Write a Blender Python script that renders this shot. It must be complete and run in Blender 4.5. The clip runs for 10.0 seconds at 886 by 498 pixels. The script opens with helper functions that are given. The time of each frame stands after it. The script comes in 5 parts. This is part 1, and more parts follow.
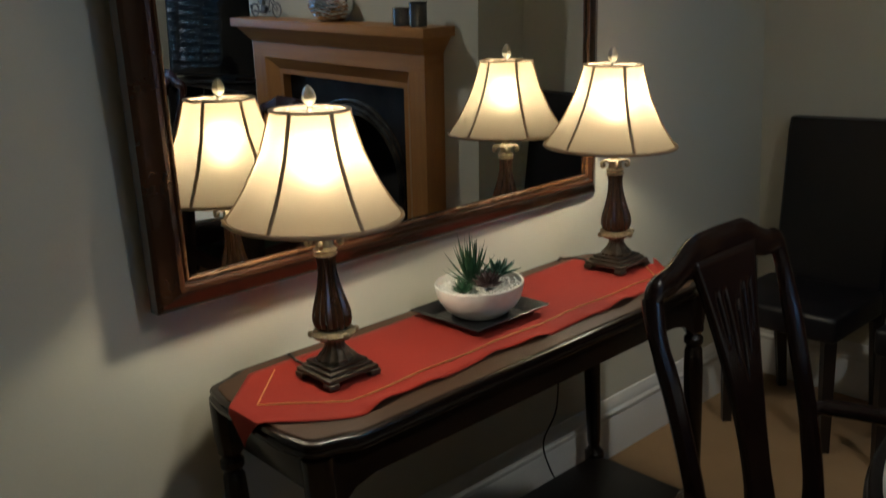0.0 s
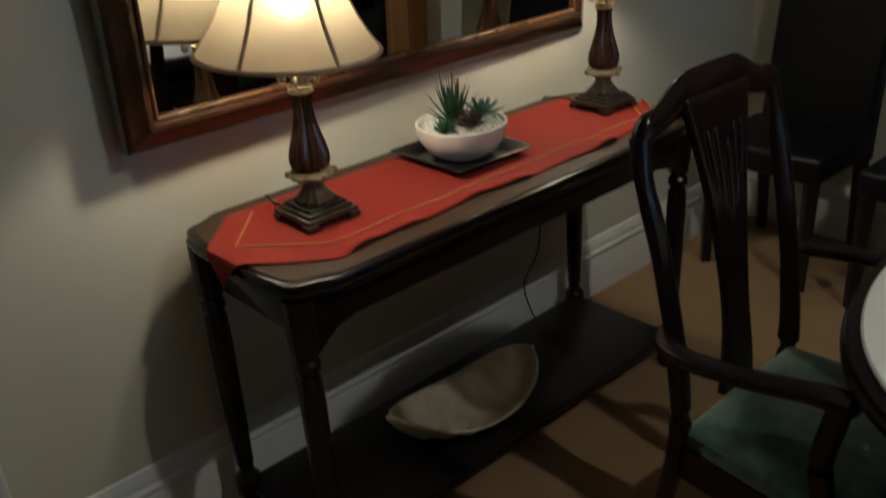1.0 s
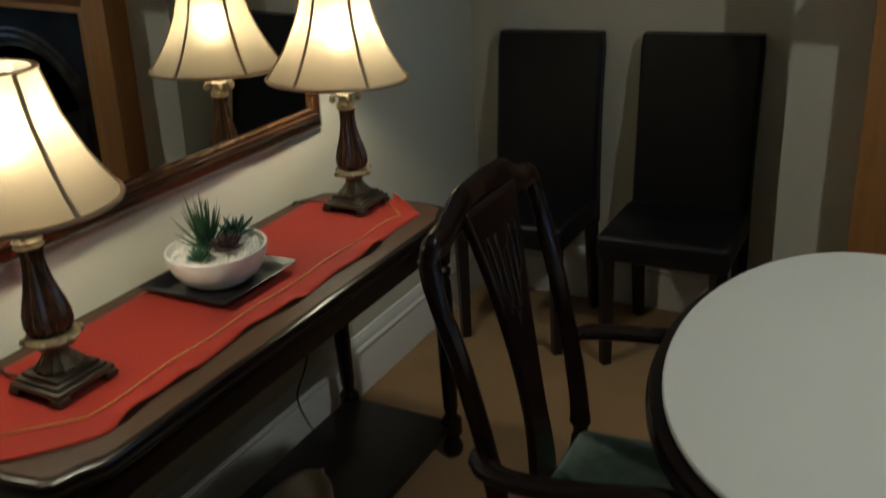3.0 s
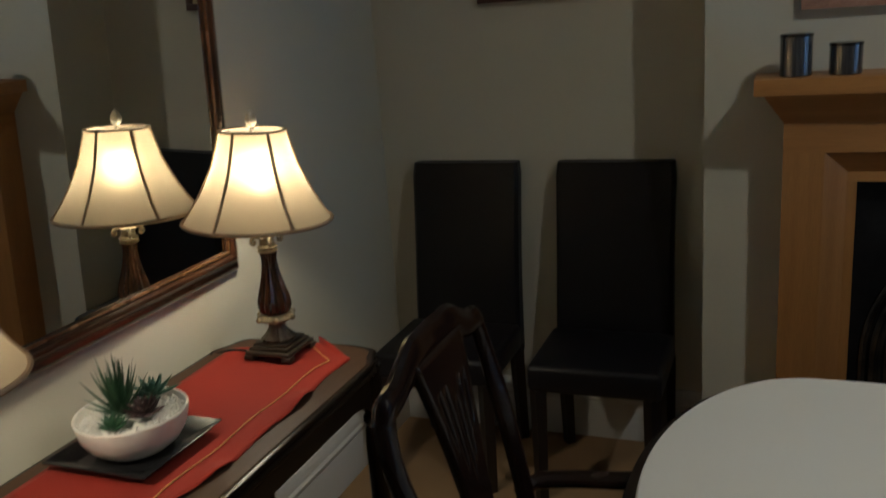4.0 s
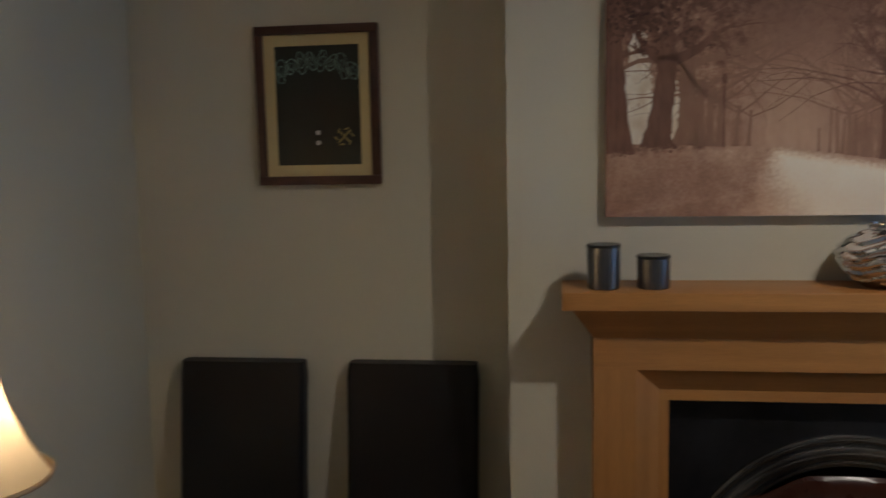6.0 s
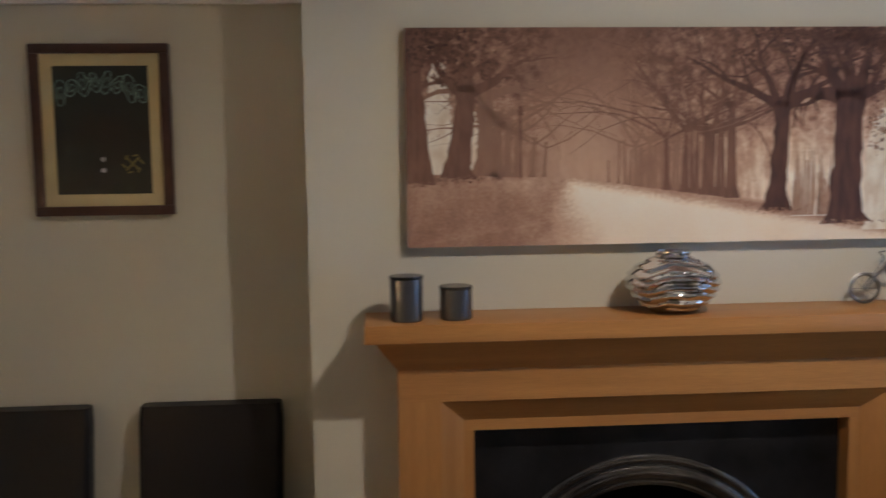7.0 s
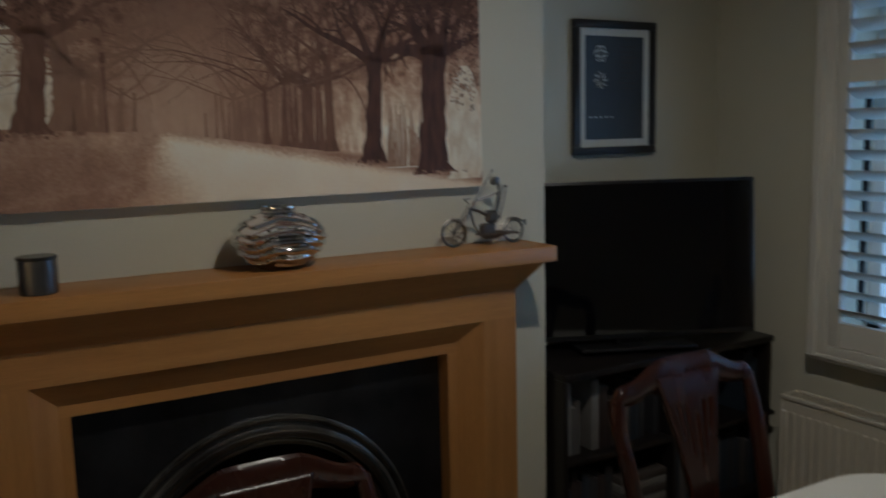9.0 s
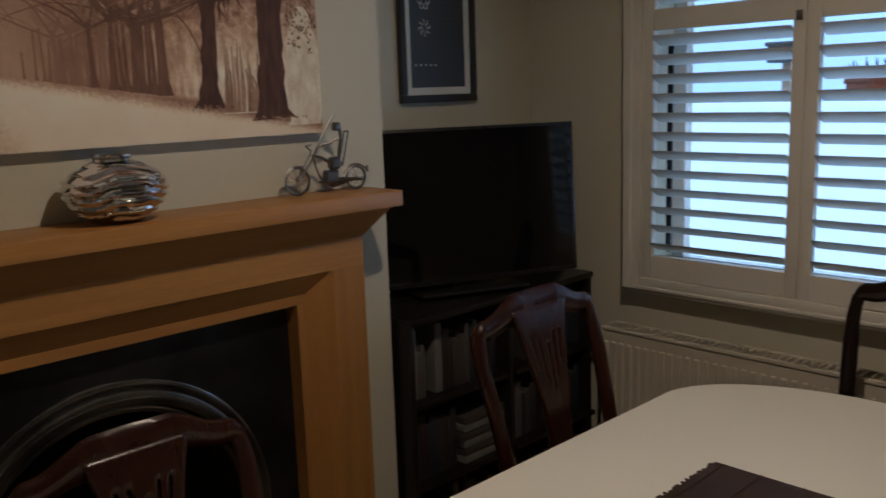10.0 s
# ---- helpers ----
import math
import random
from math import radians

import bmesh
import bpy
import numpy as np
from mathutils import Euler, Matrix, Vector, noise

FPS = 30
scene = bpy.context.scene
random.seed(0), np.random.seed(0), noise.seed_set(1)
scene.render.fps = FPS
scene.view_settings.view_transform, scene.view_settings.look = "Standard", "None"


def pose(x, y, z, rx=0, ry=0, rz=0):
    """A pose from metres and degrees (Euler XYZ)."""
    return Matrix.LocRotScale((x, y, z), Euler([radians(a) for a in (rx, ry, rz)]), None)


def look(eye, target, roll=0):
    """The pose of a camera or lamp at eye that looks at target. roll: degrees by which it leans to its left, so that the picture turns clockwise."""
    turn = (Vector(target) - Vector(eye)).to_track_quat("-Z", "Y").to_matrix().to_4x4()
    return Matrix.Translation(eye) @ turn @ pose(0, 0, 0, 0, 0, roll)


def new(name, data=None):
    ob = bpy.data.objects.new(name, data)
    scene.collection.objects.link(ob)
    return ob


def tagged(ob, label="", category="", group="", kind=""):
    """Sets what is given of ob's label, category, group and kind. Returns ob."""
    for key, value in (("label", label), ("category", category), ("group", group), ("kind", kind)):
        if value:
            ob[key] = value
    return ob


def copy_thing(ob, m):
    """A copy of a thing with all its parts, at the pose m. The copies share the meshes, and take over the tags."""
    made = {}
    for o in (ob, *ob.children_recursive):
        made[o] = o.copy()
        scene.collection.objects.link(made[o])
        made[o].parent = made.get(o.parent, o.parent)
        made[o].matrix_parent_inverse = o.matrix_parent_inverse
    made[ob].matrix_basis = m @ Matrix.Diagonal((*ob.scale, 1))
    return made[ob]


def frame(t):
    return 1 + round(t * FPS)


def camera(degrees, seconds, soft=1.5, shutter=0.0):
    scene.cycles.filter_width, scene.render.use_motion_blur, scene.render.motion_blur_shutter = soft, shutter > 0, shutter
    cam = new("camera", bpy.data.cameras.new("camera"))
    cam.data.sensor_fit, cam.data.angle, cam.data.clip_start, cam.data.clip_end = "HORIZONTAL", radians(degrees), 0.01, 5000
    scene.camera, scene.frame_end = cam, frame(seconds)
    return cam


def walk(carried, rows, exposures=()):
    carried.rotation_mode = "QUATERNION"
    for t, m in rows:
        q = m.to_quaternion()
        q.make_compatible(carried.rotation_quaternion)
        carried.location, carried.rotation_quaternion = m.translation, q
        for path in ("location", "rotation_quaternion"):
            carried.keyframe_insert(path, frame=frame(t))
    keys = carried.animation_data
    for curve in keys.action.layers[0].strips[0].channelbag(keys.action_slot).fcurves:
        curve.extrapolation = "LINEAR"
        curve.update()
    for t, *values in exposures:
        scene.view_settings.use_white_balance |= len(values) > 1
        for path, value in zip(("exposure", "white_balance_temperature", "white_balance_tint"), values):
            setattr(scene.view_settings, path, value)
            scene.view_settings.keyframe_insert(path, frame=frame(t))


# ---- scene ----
cam = camera(54.0, 10.0, shutter=0.5)

PATH = [
    (0, (1.696, 0.096, 1.491), (0.227, 1.347, 0.964), -4.0),
    (0.5, (1.693, 0.107, 1.482), (0.251, 1.317, 0.808), -4.3),
    (1, (1.666, 0.124, 1.469), (0.303, 1.305, 0.605), -3.9),
    (1.5, (1.622, 0.145, 1.463), (0.432, 1.393, 0.451), -3.6),
    (2, (1.6, 0.169, 1.486), (0.584, 1.561, 0.472), -3.6),
    (2.5, (1.563, 0.178, 1.511), (0.619, 1.691, 0.605), -3.9),
    (3, (1.501, 0.183, 1.535), (0.592, 1.791, 0.767), -3.9),
    (3.2, (1.463, 0.189, 1.526), (0.59, 1.846, 0.824), -4.1),
    (4.3, (1.373, 0.294, 1.584), (0.668, 2.107, 1.113), -3.9),
    (4.5, (1.36, 0.337, 1.604), (0.64, 2.154, 1.178), -4.1),
    (5, (1.332, 0.442, 1.652), (0.637, 2.29, 1.332), -3.8),
    (5.5, (1.318, 0.532, 1.673), (0.812, 2.448, 1.403), -2.2),
    (6.8, (1.337, 0.676, 1.69), (1.395, 2.666, 1.498), -1.0),
    (7, (1.358, 0.675, 1.694), (1.497, 2.661, 1.508), -0.8),
    (7.5, (1.381, 0.677, 1.702), (1.696, 2.644, 1.532), -0.7),
    (8, (1.398, 0.679, 1.694), (1.886, 2.612, 1.524), -0.8),
    (8.5, (1.416, 0.682, 1.687), (2.115, 2.545, 1.481), -0.7),
    (9, (1.375, 0.743, 1.652), (2.359, 2.464, 1.384), -1.3),
    (9.5, (1.266, 0.814, 1.619), (2.491, 2.36, 1.289), -2.4),
    (10, (1.245, 0.863, 1.598), (2.613, 2.277, 1.24), -1.9),
]
EXPOSURE = [(0, -0.03, 5700, 3), (1, -0.08, 5700, 2), (1.5, 0.48, 5600, -2), (2, 0.58, 5550, -4), (2.5, -0.06, 5600, -5), (3, -0.10, 5650, -2), (4.5, -0.38, 5950, 6), (5.5, -0.22, 6150, 10), (6.8, 0.75, 6400, 17), (7.5, 0.74, 6500, 18), (8.6, 0.75, 6600, 20), (9, -0.32, 6000, 7), (9.5, -0.38, 6500, 12), (10, -0.24, 7250, 17)]
walk(cam, [(t, look(eye, target, roll)) for t, eye, target, roll in PATH], EXPOSURE)

# ---- light ----
world = bpy.data.worlds.new("world")
world.use_nodes = True
scene.world = world
wn = world.node_tree
sky = wn.nodes.new("ShaderNodeTexSky")
sky.sky_type, sky.sun_disc, sky.sun_elevation, sky.sun_rotation = "NISHITA", False, radians(14), radians(200)
wn.links.new(sky.outputs[0], wn.nodes["Background"].inputs[0])
wn.nodes["Background"].inputs[1].default_value = 0.22

LAMP_W, CEIL_W = 7.9, 55.0
LAMPS = ((0.25, 1.015), (0.238, 1.970))


def lamp(name, kind, place, watts, colour, size):
    data = bpy.data.lights.new(name, kind)
    data.energy, data.color = watts, colour
    if kind == "POINT":
        data.shadow_soft_size = size
    ob = new(name, data)
    ob.location = place
    return ob


for lx, ly in LAMPS:
    lamp("bulb_light", "POINT", (lx, ly, 1.228), LAMP_W, (1.0, 0.83, 0.60), 0.028)
down = lamp("ceiling_light_glow", "SPOT", (2.34, 1.44, 2.72), CEIL_W, (1.0, 0.91, 0.78), 0.05)
window_light = lamp("window_daylight", "AREA", (4.28, 1.7, 1.20), 10.0, (0.26, 0.55, 1.0), 0)
window_light.data.shape, window_light.data.size, window_light.data.size_y = "RECTANGLE", 1.9, 0.64
window_light.matrix_world = look((4.28, 1.7, 1.20), (2.0, 1.7, 1.20))
down.data.spot_size, down.data.spot_blend, down.data.shadow_soft_size = radians(171), 0.93, 0.035


# ---- materials ----
def material(name, colour, rough=0.5, metal=0.0, second=None, scale=8.0, fine=90.0, bump=0.05, stretch=(1, 1, 1),
             amount=0.5, vary=0.06, coat=0.0, sheen=0.0, spec=0.5, detail=4.0):
    """Procedural surface: two scales of variation in colour, roughness grain and fine relief."""
    m = bpy.data.materials.new(name)
    m.use_nodes = True
    t = m.node_tree
    b = t.nodes["Principled BSDF"]
    second = second or tuple(c * 0.72 for c in colour)
    co, mp = t.nodes.new("ShaderNodeTexCoord"), t.nodes.new("ShaderNodeMapping")
    mp.inputs["Scale"].default_value = stretch
    t.links.new(co.outputs["Object"], mp.inputs[0])
    big, small = t.nodes.new("ShaderNodeTexNoise"), t.nodes.new("ShaderNodeTexNoise")
    big.inputs["Scale"].default_value, big.inputs["Detail"].default_value = scale, detail
    small.inputs["Scale"].default_value, small.inputs["Detail"].default_value = fine, 3.0
    t.links.new(mp.outputs[0], big.inputs[0])
    t.links.new(mp.outputs[0], small.inputs[0])
    ramp = t.nodes.new("ShaderNodeValToRGB")
    ramp.color_ramp.elements[0].position, ramp.color_ramp.elements[1].position = 0.5 - amount / 2, 0.5 + amount / 2
    ramp.color_ramp.elements[0].color, ramp.color_ramp.elements[1].color = (*second, 1), (*colour, 1)
    t.links.new(big.outputs[0], ramp.inputs[0])
    hsv = t.nodes.new("ShaderNodeHueSaturation")
    mr = t.nodes.new("ShaderNodeMapRange")
    mr.inputs[3].default_value, mr.inputs[4].default_value = 1 - vary * 2, 1 + vary * 2
    t.links.new(small.outputs[0], mr.inputs[0])
    t.links.new(mr.outputs[0], hsv.inputs["Value"])
    t.links.new(ramp.outputs[0], hsv.inputs["Color"])
    t.links.new(hsv.outputs[0], b.inputs["Base Color"])
    rr = t.nodes.new("ShaderNodeMapRange")
    rr.inputs[3].default_value, rr.inputs[4].default_value = max(rough - 0.08, 0.0), min(rough + 0.08, 1.0)
    t.links.new(big.outputs[0], rr.inputs[0])
    t.links.new(rr.outputs[0], b.inputs["Roughness"])
    b.inputs["Metallic"].default_value = metal
    b.inputs["Coat Weight"].default_value = coat
    b.inputs["Sheen Weight"].default_value = sheen
    b.inputs["Specular IOR Level"].default_value = spec
    if bump:
        bp = t.nodes.new("ShaderNodeBump")
        bp.inputs["Strength"].default_value, bp.inputs["Distance"].default_value = bump, 0.002
        t.links.new(small.outputs[0], bp.inputs["Height"])
        t.links.new(bp.outputs[0], b.inputs["Normal"])
    return m


WALL = material("matt_wall_paint", (0.592, 0.560, 0.452), 0.75, second=(0.552, 0.525, 0.424), scale=1.3, fine=240, bump=0.06, vary=0.015)
WHITE = material("white_gloss_paint", (0.72, 0.71, 0.68), 0.35, second=(0.66, 0.65, 0.62), scale=3, fine=120, bump=0.02, vary=0.02)
SHUTTER = material("shutter_paint", (0.70, 0.67, 0.60), 0.45, second=(0.64, 0.61, 0.55), scale=3, fine=150, bump=0.02, vary=0.02)
CEILING = material("ceiling_paint", (0.75, 0.73, 0.68), 0.85, second=(0.7, 0.68, 0.63), scale=1.5, fine=200, bump=0.05, vary=0.02)
CARPET = material("tan_carpet", (0.31, 0.19, 0.088), 0.95, second=(0.255, 0.152, 0.068), scale=5, fine=420, bump=0.6, vary=0.12, sheen=0.2, spec=0.2)
MAHOG = material("dark_mahogany", (0.014, 0.006, 0.0045), 0.24, second=(0.008, 0.0035, 0.003), scale=3, fine=60, stretch=(1, 1, 0.25), bump=0.03, vary=0.1, spec=0.35)
REDWOOD = material("red_mahogany", (0.034, 0.0085, 0.0045), 0.27, second=(0.018, 0.005, 0.003), scale=3, fine=60, stretch=(1, 1, 0.25), bump=0.03, vary=0.1, spec=0.4)
CONSOLE = material("dark_console_wood", (0.015, 0.008, 0.005), 0.2, second=(0.008, 0.005, 0.0035), scale=4, fine=70, stretch=(1, 0.2, 1), bump=0.03, vary=0.12, spec=0.4)
CONTOP = material("worn_console_top", (0.085, 0.046, 0.024), 0.5, second=(0.036, 0.018, 0.010), scale=6, fine=80, stretch=(1, 0.15, 1), bump=0.04, vary=0.12, spec=0.22)
FRAME = material("mirror_frame_wood", (0.058, 0.022, 0.009), 0.24, second=(0.022, 0.008, 0.004), scale=4, fine=80, bump=0.03, vary=0.12, coat=0.6)
# highlight on the frame's inner lip, put into the colour of a bead
LIPGLINT = material("lip_highlight_brown", (0.17, 0.080, 0.029), 0.28, metal=0.3, second=(0.08, 0.036, 0.014), scale=12, fine=120, bump=0.05, coat=0.5)
OAK = material("honey_oak", (0.46, 0.217, 0.064), 0.42, second=(0.33, 0.14, 0.040), scale=3.6, fine=90, stretch=(0.3, 3, 6), bump=0.06, vary=0.10, amount=0.42, detail=7)
OAKV = material("honey_oak_upright", (0.46, 0.217, 0.064), 0.42, second=(0.33, 0.14, 0.040), scale=3.6, fine=90, stretch=(6, 3, 0.3), bump=0.06, vary=0.10, amount=0.42, detail=7)
IRON = material("blacked_cast_iron", (0.034, 0.035, 0.040), 0.46, metal=0.6, second=(0.01, 0.01, 0.011), scale=9, fine=180, bump=0.12)
SATIN = material("polished_cast_iron", (0.30, 0.29, 0.28), 0.20, metal=0.9, second=(0.05, 0.05, 0.052), scale=9, fine=180, bump=0.06)
SOOT = material("soot", (0.012, 0.011, 0.01), 0.9, scale=6, fine=100, bump=0.3)
RUNNER = material("red_cotton", (0.29, 0.024, 0.012), 0.85, second=(0.235, 0.019, 0.010), scale=5, fine=900, bump=0.35, vary=0.08, sheen=0.05, spec=0.2)
THREAD = material("gold_thread", (0.62, 0.30, 0.08), 0.6, scale=30, fine=400, bump=0.2)
LEATHER = material("black_leather", (0.006, 0.0055, 0.0078), 0.42, second=(0.005, 0.0045, 0.006), scale=9, fine=180, bump=0.03, vary=0.06, spec=0.36)
BLACKWOOD = material("black_stained_wood", (0.010, 0.007, 0.006), 0.4, second=(0.006, 0.004, 0.004), scale=5, fine=70, bump=0.05)
GREEN = material("green_velvet", (0.009, 0.042, 0.026), 0.8, second=(0.026, 0.08, 0.052), scale=34, fine=300, bump=0.3, vary=0.15, sheen=0.5, amount=0.25)
COVER = material("white_table_felt", (0.87, 0.84, 0.76), 0.7, second=(0.84, 0.81, 0.73), scale=2.5, fine=500, bump=0.12, vary=0.015)
MARBLE = material("white_marble", (0.78, 0.75, 0.69), 0.35, second=(0.66, 0.62, 0.56), scale=14, fine=60, bump=0.02, vary=0.03, amount=0.35)
PEBBLE = material("white_pebbles", (0.8, 0.78, 0.73), 0.7, second=(0.62, 0.6, 0.56), scale=60, fine=300, bump=0.2)
BLACKTRAY = material("black_lacquer", (0.012, 0.012, 0.013), 0.22, scale=9, fine=160, bump=0.02)
LEAF = material("succulent_green", (0.045, 0.115, 0.05), 0.5, second=(0.025, 0.07, 0.035), scale=40, fine=200, bump=0.1)
LEAF2 = material("bluegreen_leaf", (0.06, 0.14, 0.09), 0.5, second=(0.03, 0.08, 0.055), scale=40, fine=200, bump=0.1)
PURPLE = material("dark_rosette", (0.055, 0.025, 0.025), 0.55, second=(0.03, 0.02, 0.018), scale=40, fine=200, bump=0.1)
BRONZE = material("antique_bronze", (0.16, 0.125, 0.075), 0.5, metal=0.35, second=(0.06, 0.045, 0.03), scale=45, fine=220, bump=0.25, vary=0.15)
BRONZEDK = material("bronzed_base", (0.085, 0.07, 0.045), 0.45, metal=0.35, second=(0.035, 0.028, 0.02), scale=30, fine=220, bump=0.2, vary=0.15)
AMBER = material("brown_glazed_stem", (0.085, 0.04, 0.018), 0.25, second=(0.028, 0.013, 0.008), scale=30, fine=120, bump=0.1, coat=0.4, stretch=(3, 3, 0.5))
GOLD = material("aged_gold", (0.40, 0.33, 0.20), 0.4, metal=0.5, second=(0.16, 0.12, 0.07), scale=60, fine=240, bump=0.15)
TRIM = material("shade_trim", (0.38, 0.27, 0.165), 0.8, second=(0.29, 0.20, 0.12), scale=40, fine=500, bump=0.2)
CRYSTAL = material("finial_resin", (0.60, 0.55, 0.42), 0.15, second=(0.32, 0.28, 0.19), scale=60, fine=300, bump=0.2, coat=0.5)
CERAMIC = material("beige_dish", (0.52, 0.43, 0.31), 0.34, second=(0.42, 0.34, 0.24), scale=10, fine=90, bump=0.03, coat=0.2)
CORD = material("black_cord", (0.012, 0.011, 0.011), 0.5, scale=20, fine=200, bump=0.1)
CHROME = material("chrome", (0.72, 0.72, 0.73), 0.07, metal=1.0, second=(0.62, 0.62, 0.64), scale=8, fine=60, bump=0.0, vary=0.01)
STEEL = material("steel_wire", (0.22, 0.21, 0.20), 0.34, metal=1.0, second=(0.2, 0.19, 0.18), scale=60, fine=200, bump=0.05)
# paler upright streaks are reflections painted into the glass colour
SMOKE = material("smoky_blue_glass", (0.045, 0.052, 0.066), 0.2, metal=0.5, second=(0.12, 0.12, 0.125), scale=30, fine=90, bump=0.02, stretch=(6, 6, 0.05), coat=0.6)
WAX = material("candle_wax", (0.6, 0.58, 0.54), 0.6, scale=20, fine=100, bump=0.05)
DARKFRAME = material("dark_picture_frame", (0.075, 0.03, 0.02), 0.4, second=(0.045, 0.018, 0.012), scale=8, fine=120, bump=0.06)
BLACKFRAME = material("black_picture_frame", (0.022, 0.018, 0.017), 0.4, second=(0.014, 0.012, 0.011), scale=8, fine=120, bump=0.06)
CREAMMAT = material("cream_mount", (0.60, 0.50, 0.27), 0.85, scale=5, fine=500, bump=0.1, vary=0.02, second=(0.55, 0.455, 0.24))
WHITEMAT = material("white_mount", (0.66, 0.66, 0.60), 0.85, scale=5, fine=500, bump=0.1, vary=0.02, second=(0.6, 0.6, 0.55))
BOARD = material("dark_green_print", (0.018, 0.028, 0.022), 0.35, second=(0.028, 0.018, 0.014), scale=7, fine=90, bump=0.0, amount=0.6)
SLATE = material("slate_print", (0.045, 0.055, 0.065), 0.35, second=(0.038, 0.046, 0.055), scale=7, fine=90, bump=0.0)
CHALK = material("chalk_teal", (0.34, 0.52, 0.45), 0.9, scale=60, fine=300, bump=0.0, second=(0.09, 0.16, 0.14))
CHALKG = material("chalk_gold", (0.30, 0.26, 0.10), 0.9, scale=60, fine=300, bump=0.0)
PALE = material("pale_ink", (0.62, 0.63, 0.62), 0.9, scale=60, fine=300, bump=0.0)
FAINT = material("faint_ink", (0.085, 0.08, 0.085), 0.9, scale=60, fine=300, bump=0.0)
TVGLASS = material("black_tv_glass", (0.004, 0.004, 0.005), 0.03, scale=4, fine=60, bump=0.0)
TVPLASTIC = material("black_tv_plastic", (0.012, 0.012, 0.013), 0.3, scale=8, fine=200, bump=0.05)
RADIATOR = material("radiator_enamel", (0.60, 0.55, 0.45), 0.4, second=(0.55, 0.50, 0.41), scale=5, fine=100, bump=0.02, vary=0.02)
BAMBOO = material("dark_bamboo", (0.06, 0.026, 0.015), 0.5, second=(0.03, 0.013, 0.008), scale=12, fine=120, bump=0.15, vary=0.2)
TERRACOTTA = material("terracotta", (0.55, 0.20, 0.13), 0.8, scale=12, fine=120, bump=0.2)
PAVING = material("outdoor_paving", (0.32, 0.33, 0.34), 0.85, second=(0.25, 0.26, 0.27), scale=3, fine=60, bump=0.3)
RENDERW = material("outdoor_render", (0.74, 0.78, 0.80), 0.85, second=(0.68, 0.73, 0.75), scale=2, fine=80, bump=0.2)
BINBLUE = material("grey_blue_plastic", (0.26, 0.36, 0.50), 0.5, scale=6, fine=120, bump=0.05)
BRICKDK = material("hearth_slate", (0.03, 0.03, 0.032), 0.5, scale=8, fine=120, bump=0.2)
PAPER = material("paper", (0.17, 0.16, 0.145), 0.8, scale=30, fine=200, bump=0.05)


def mirror_material():
    m = bpy.data.materials.new("mirror_silver")
    m.use_nodes = True
    b = m.node_tree.nodes["Principled BSDF"]
    b.inputs["Base Color"].default_value = (0.86, 0.87, 0.86, 1)
    b.inputs["Metallic"].default_value, b.inputs["Roughness"].default_value = 1.0, 0.0
    return m


def shade_material():
    m = bpy.data.materials.new("cream_shade_fabric")
    m.use_nodes = True
    t = m.node_tree
    out = t.nodes["Material Output"]
    d, tr, mix = t.nodes.new("ShaderNodeBsdfDiffuse"), t.nodes.new("ShaderNodeBsdfTranslucent"), t.nodes.new("ShaderNodeMixShader")
    weave = t.nodes.new("ShaderNodeTexNoise")
    weave.inputs["Scale"].default_value = 350
    co = t.nodes.new("ShaderNodeTexCoord")
    t.links.new(co.outputs["Object"], weave.inputs[0])
    bp = t.nodes.new("ShaderNodeBump")
    bp.inputs["Strength"].default_value, bp.inputs["Distance"].default_value = 0.3, 0.001
    t.links.new(weave.outputs[0], bp.inputs["Height"])
    t.links.new(bp.outputs[0], d.inputs["Normal"])
    d.inputs[0].default_value = (0.22, 0.19, 0.15, 1)
    tr.inputs[0].default_value = (0.42, 0.335, 0.22, 1)
    mix.inputs[0].default_value = 0.55
    # woven cloth lets most of the light straight on, softly blurred
    fw, both = t.nodes.new("ShaderNodeBsdfRefraction"), t.nodes.new("ShaderNodeMixShader")
    fw.inputs["Color"].default_value = (0.79, 0.66, 0.45, 1)
    fw.inputs["Roughness"].default_value, fw.inputs["IOR"].default_value = 0.75, 1.45
    both.inputs[0].default_value = 0.55
    t.links.new(tr.outputs[0], both.inputs[1])
    t.links.new(fw.outputs[0], both.inputs[2])
    t.links.new(d.outputs[0], mix.inputs[1])
    t.links.new(both.outputs[0], mix.inputs[2])
    t.links.new(mix.outputs[0], out.inputs[0])
    return m


def glow(name, colour, strength):
    m = bpy.data.materials.new(name)
    m.use_nodes = True
    b = m.node_tree.nodes["Principled BSDF"]
    b.inputs["Base Color"].default_value = (*colour, 1)
    b.inputs["Emission Color"].default_value = (*colour, 1)
    b.inputs["Emission Strength"].default_value = strength
    return m


def pane_material():
    m = bpy.data.materials.new("window_glass")
    m.use_nodes = True
    b = m.node_tree.nodes["Principled BSDF"]
    b.inputs["Transmission Weight"].default_value, b.inputs["Roughness"].default_value = 1.0, 0.0
    b.inputs["IOR"].default_value = 1.45
    return m


SILVER, SHADE, BULB, SKYGLOW, PANE = mirror_material(), shade_material(), glow("lit_bulb", (1.0, 0.82, 0.55), 25), glow("pale_blue_sky", (0.23, 0.53, 1.0), 2.1), pane_material()
CEILGLOW = glow("lit_glass_bowl", (1.0, 0.86, 0.66), 1.5)


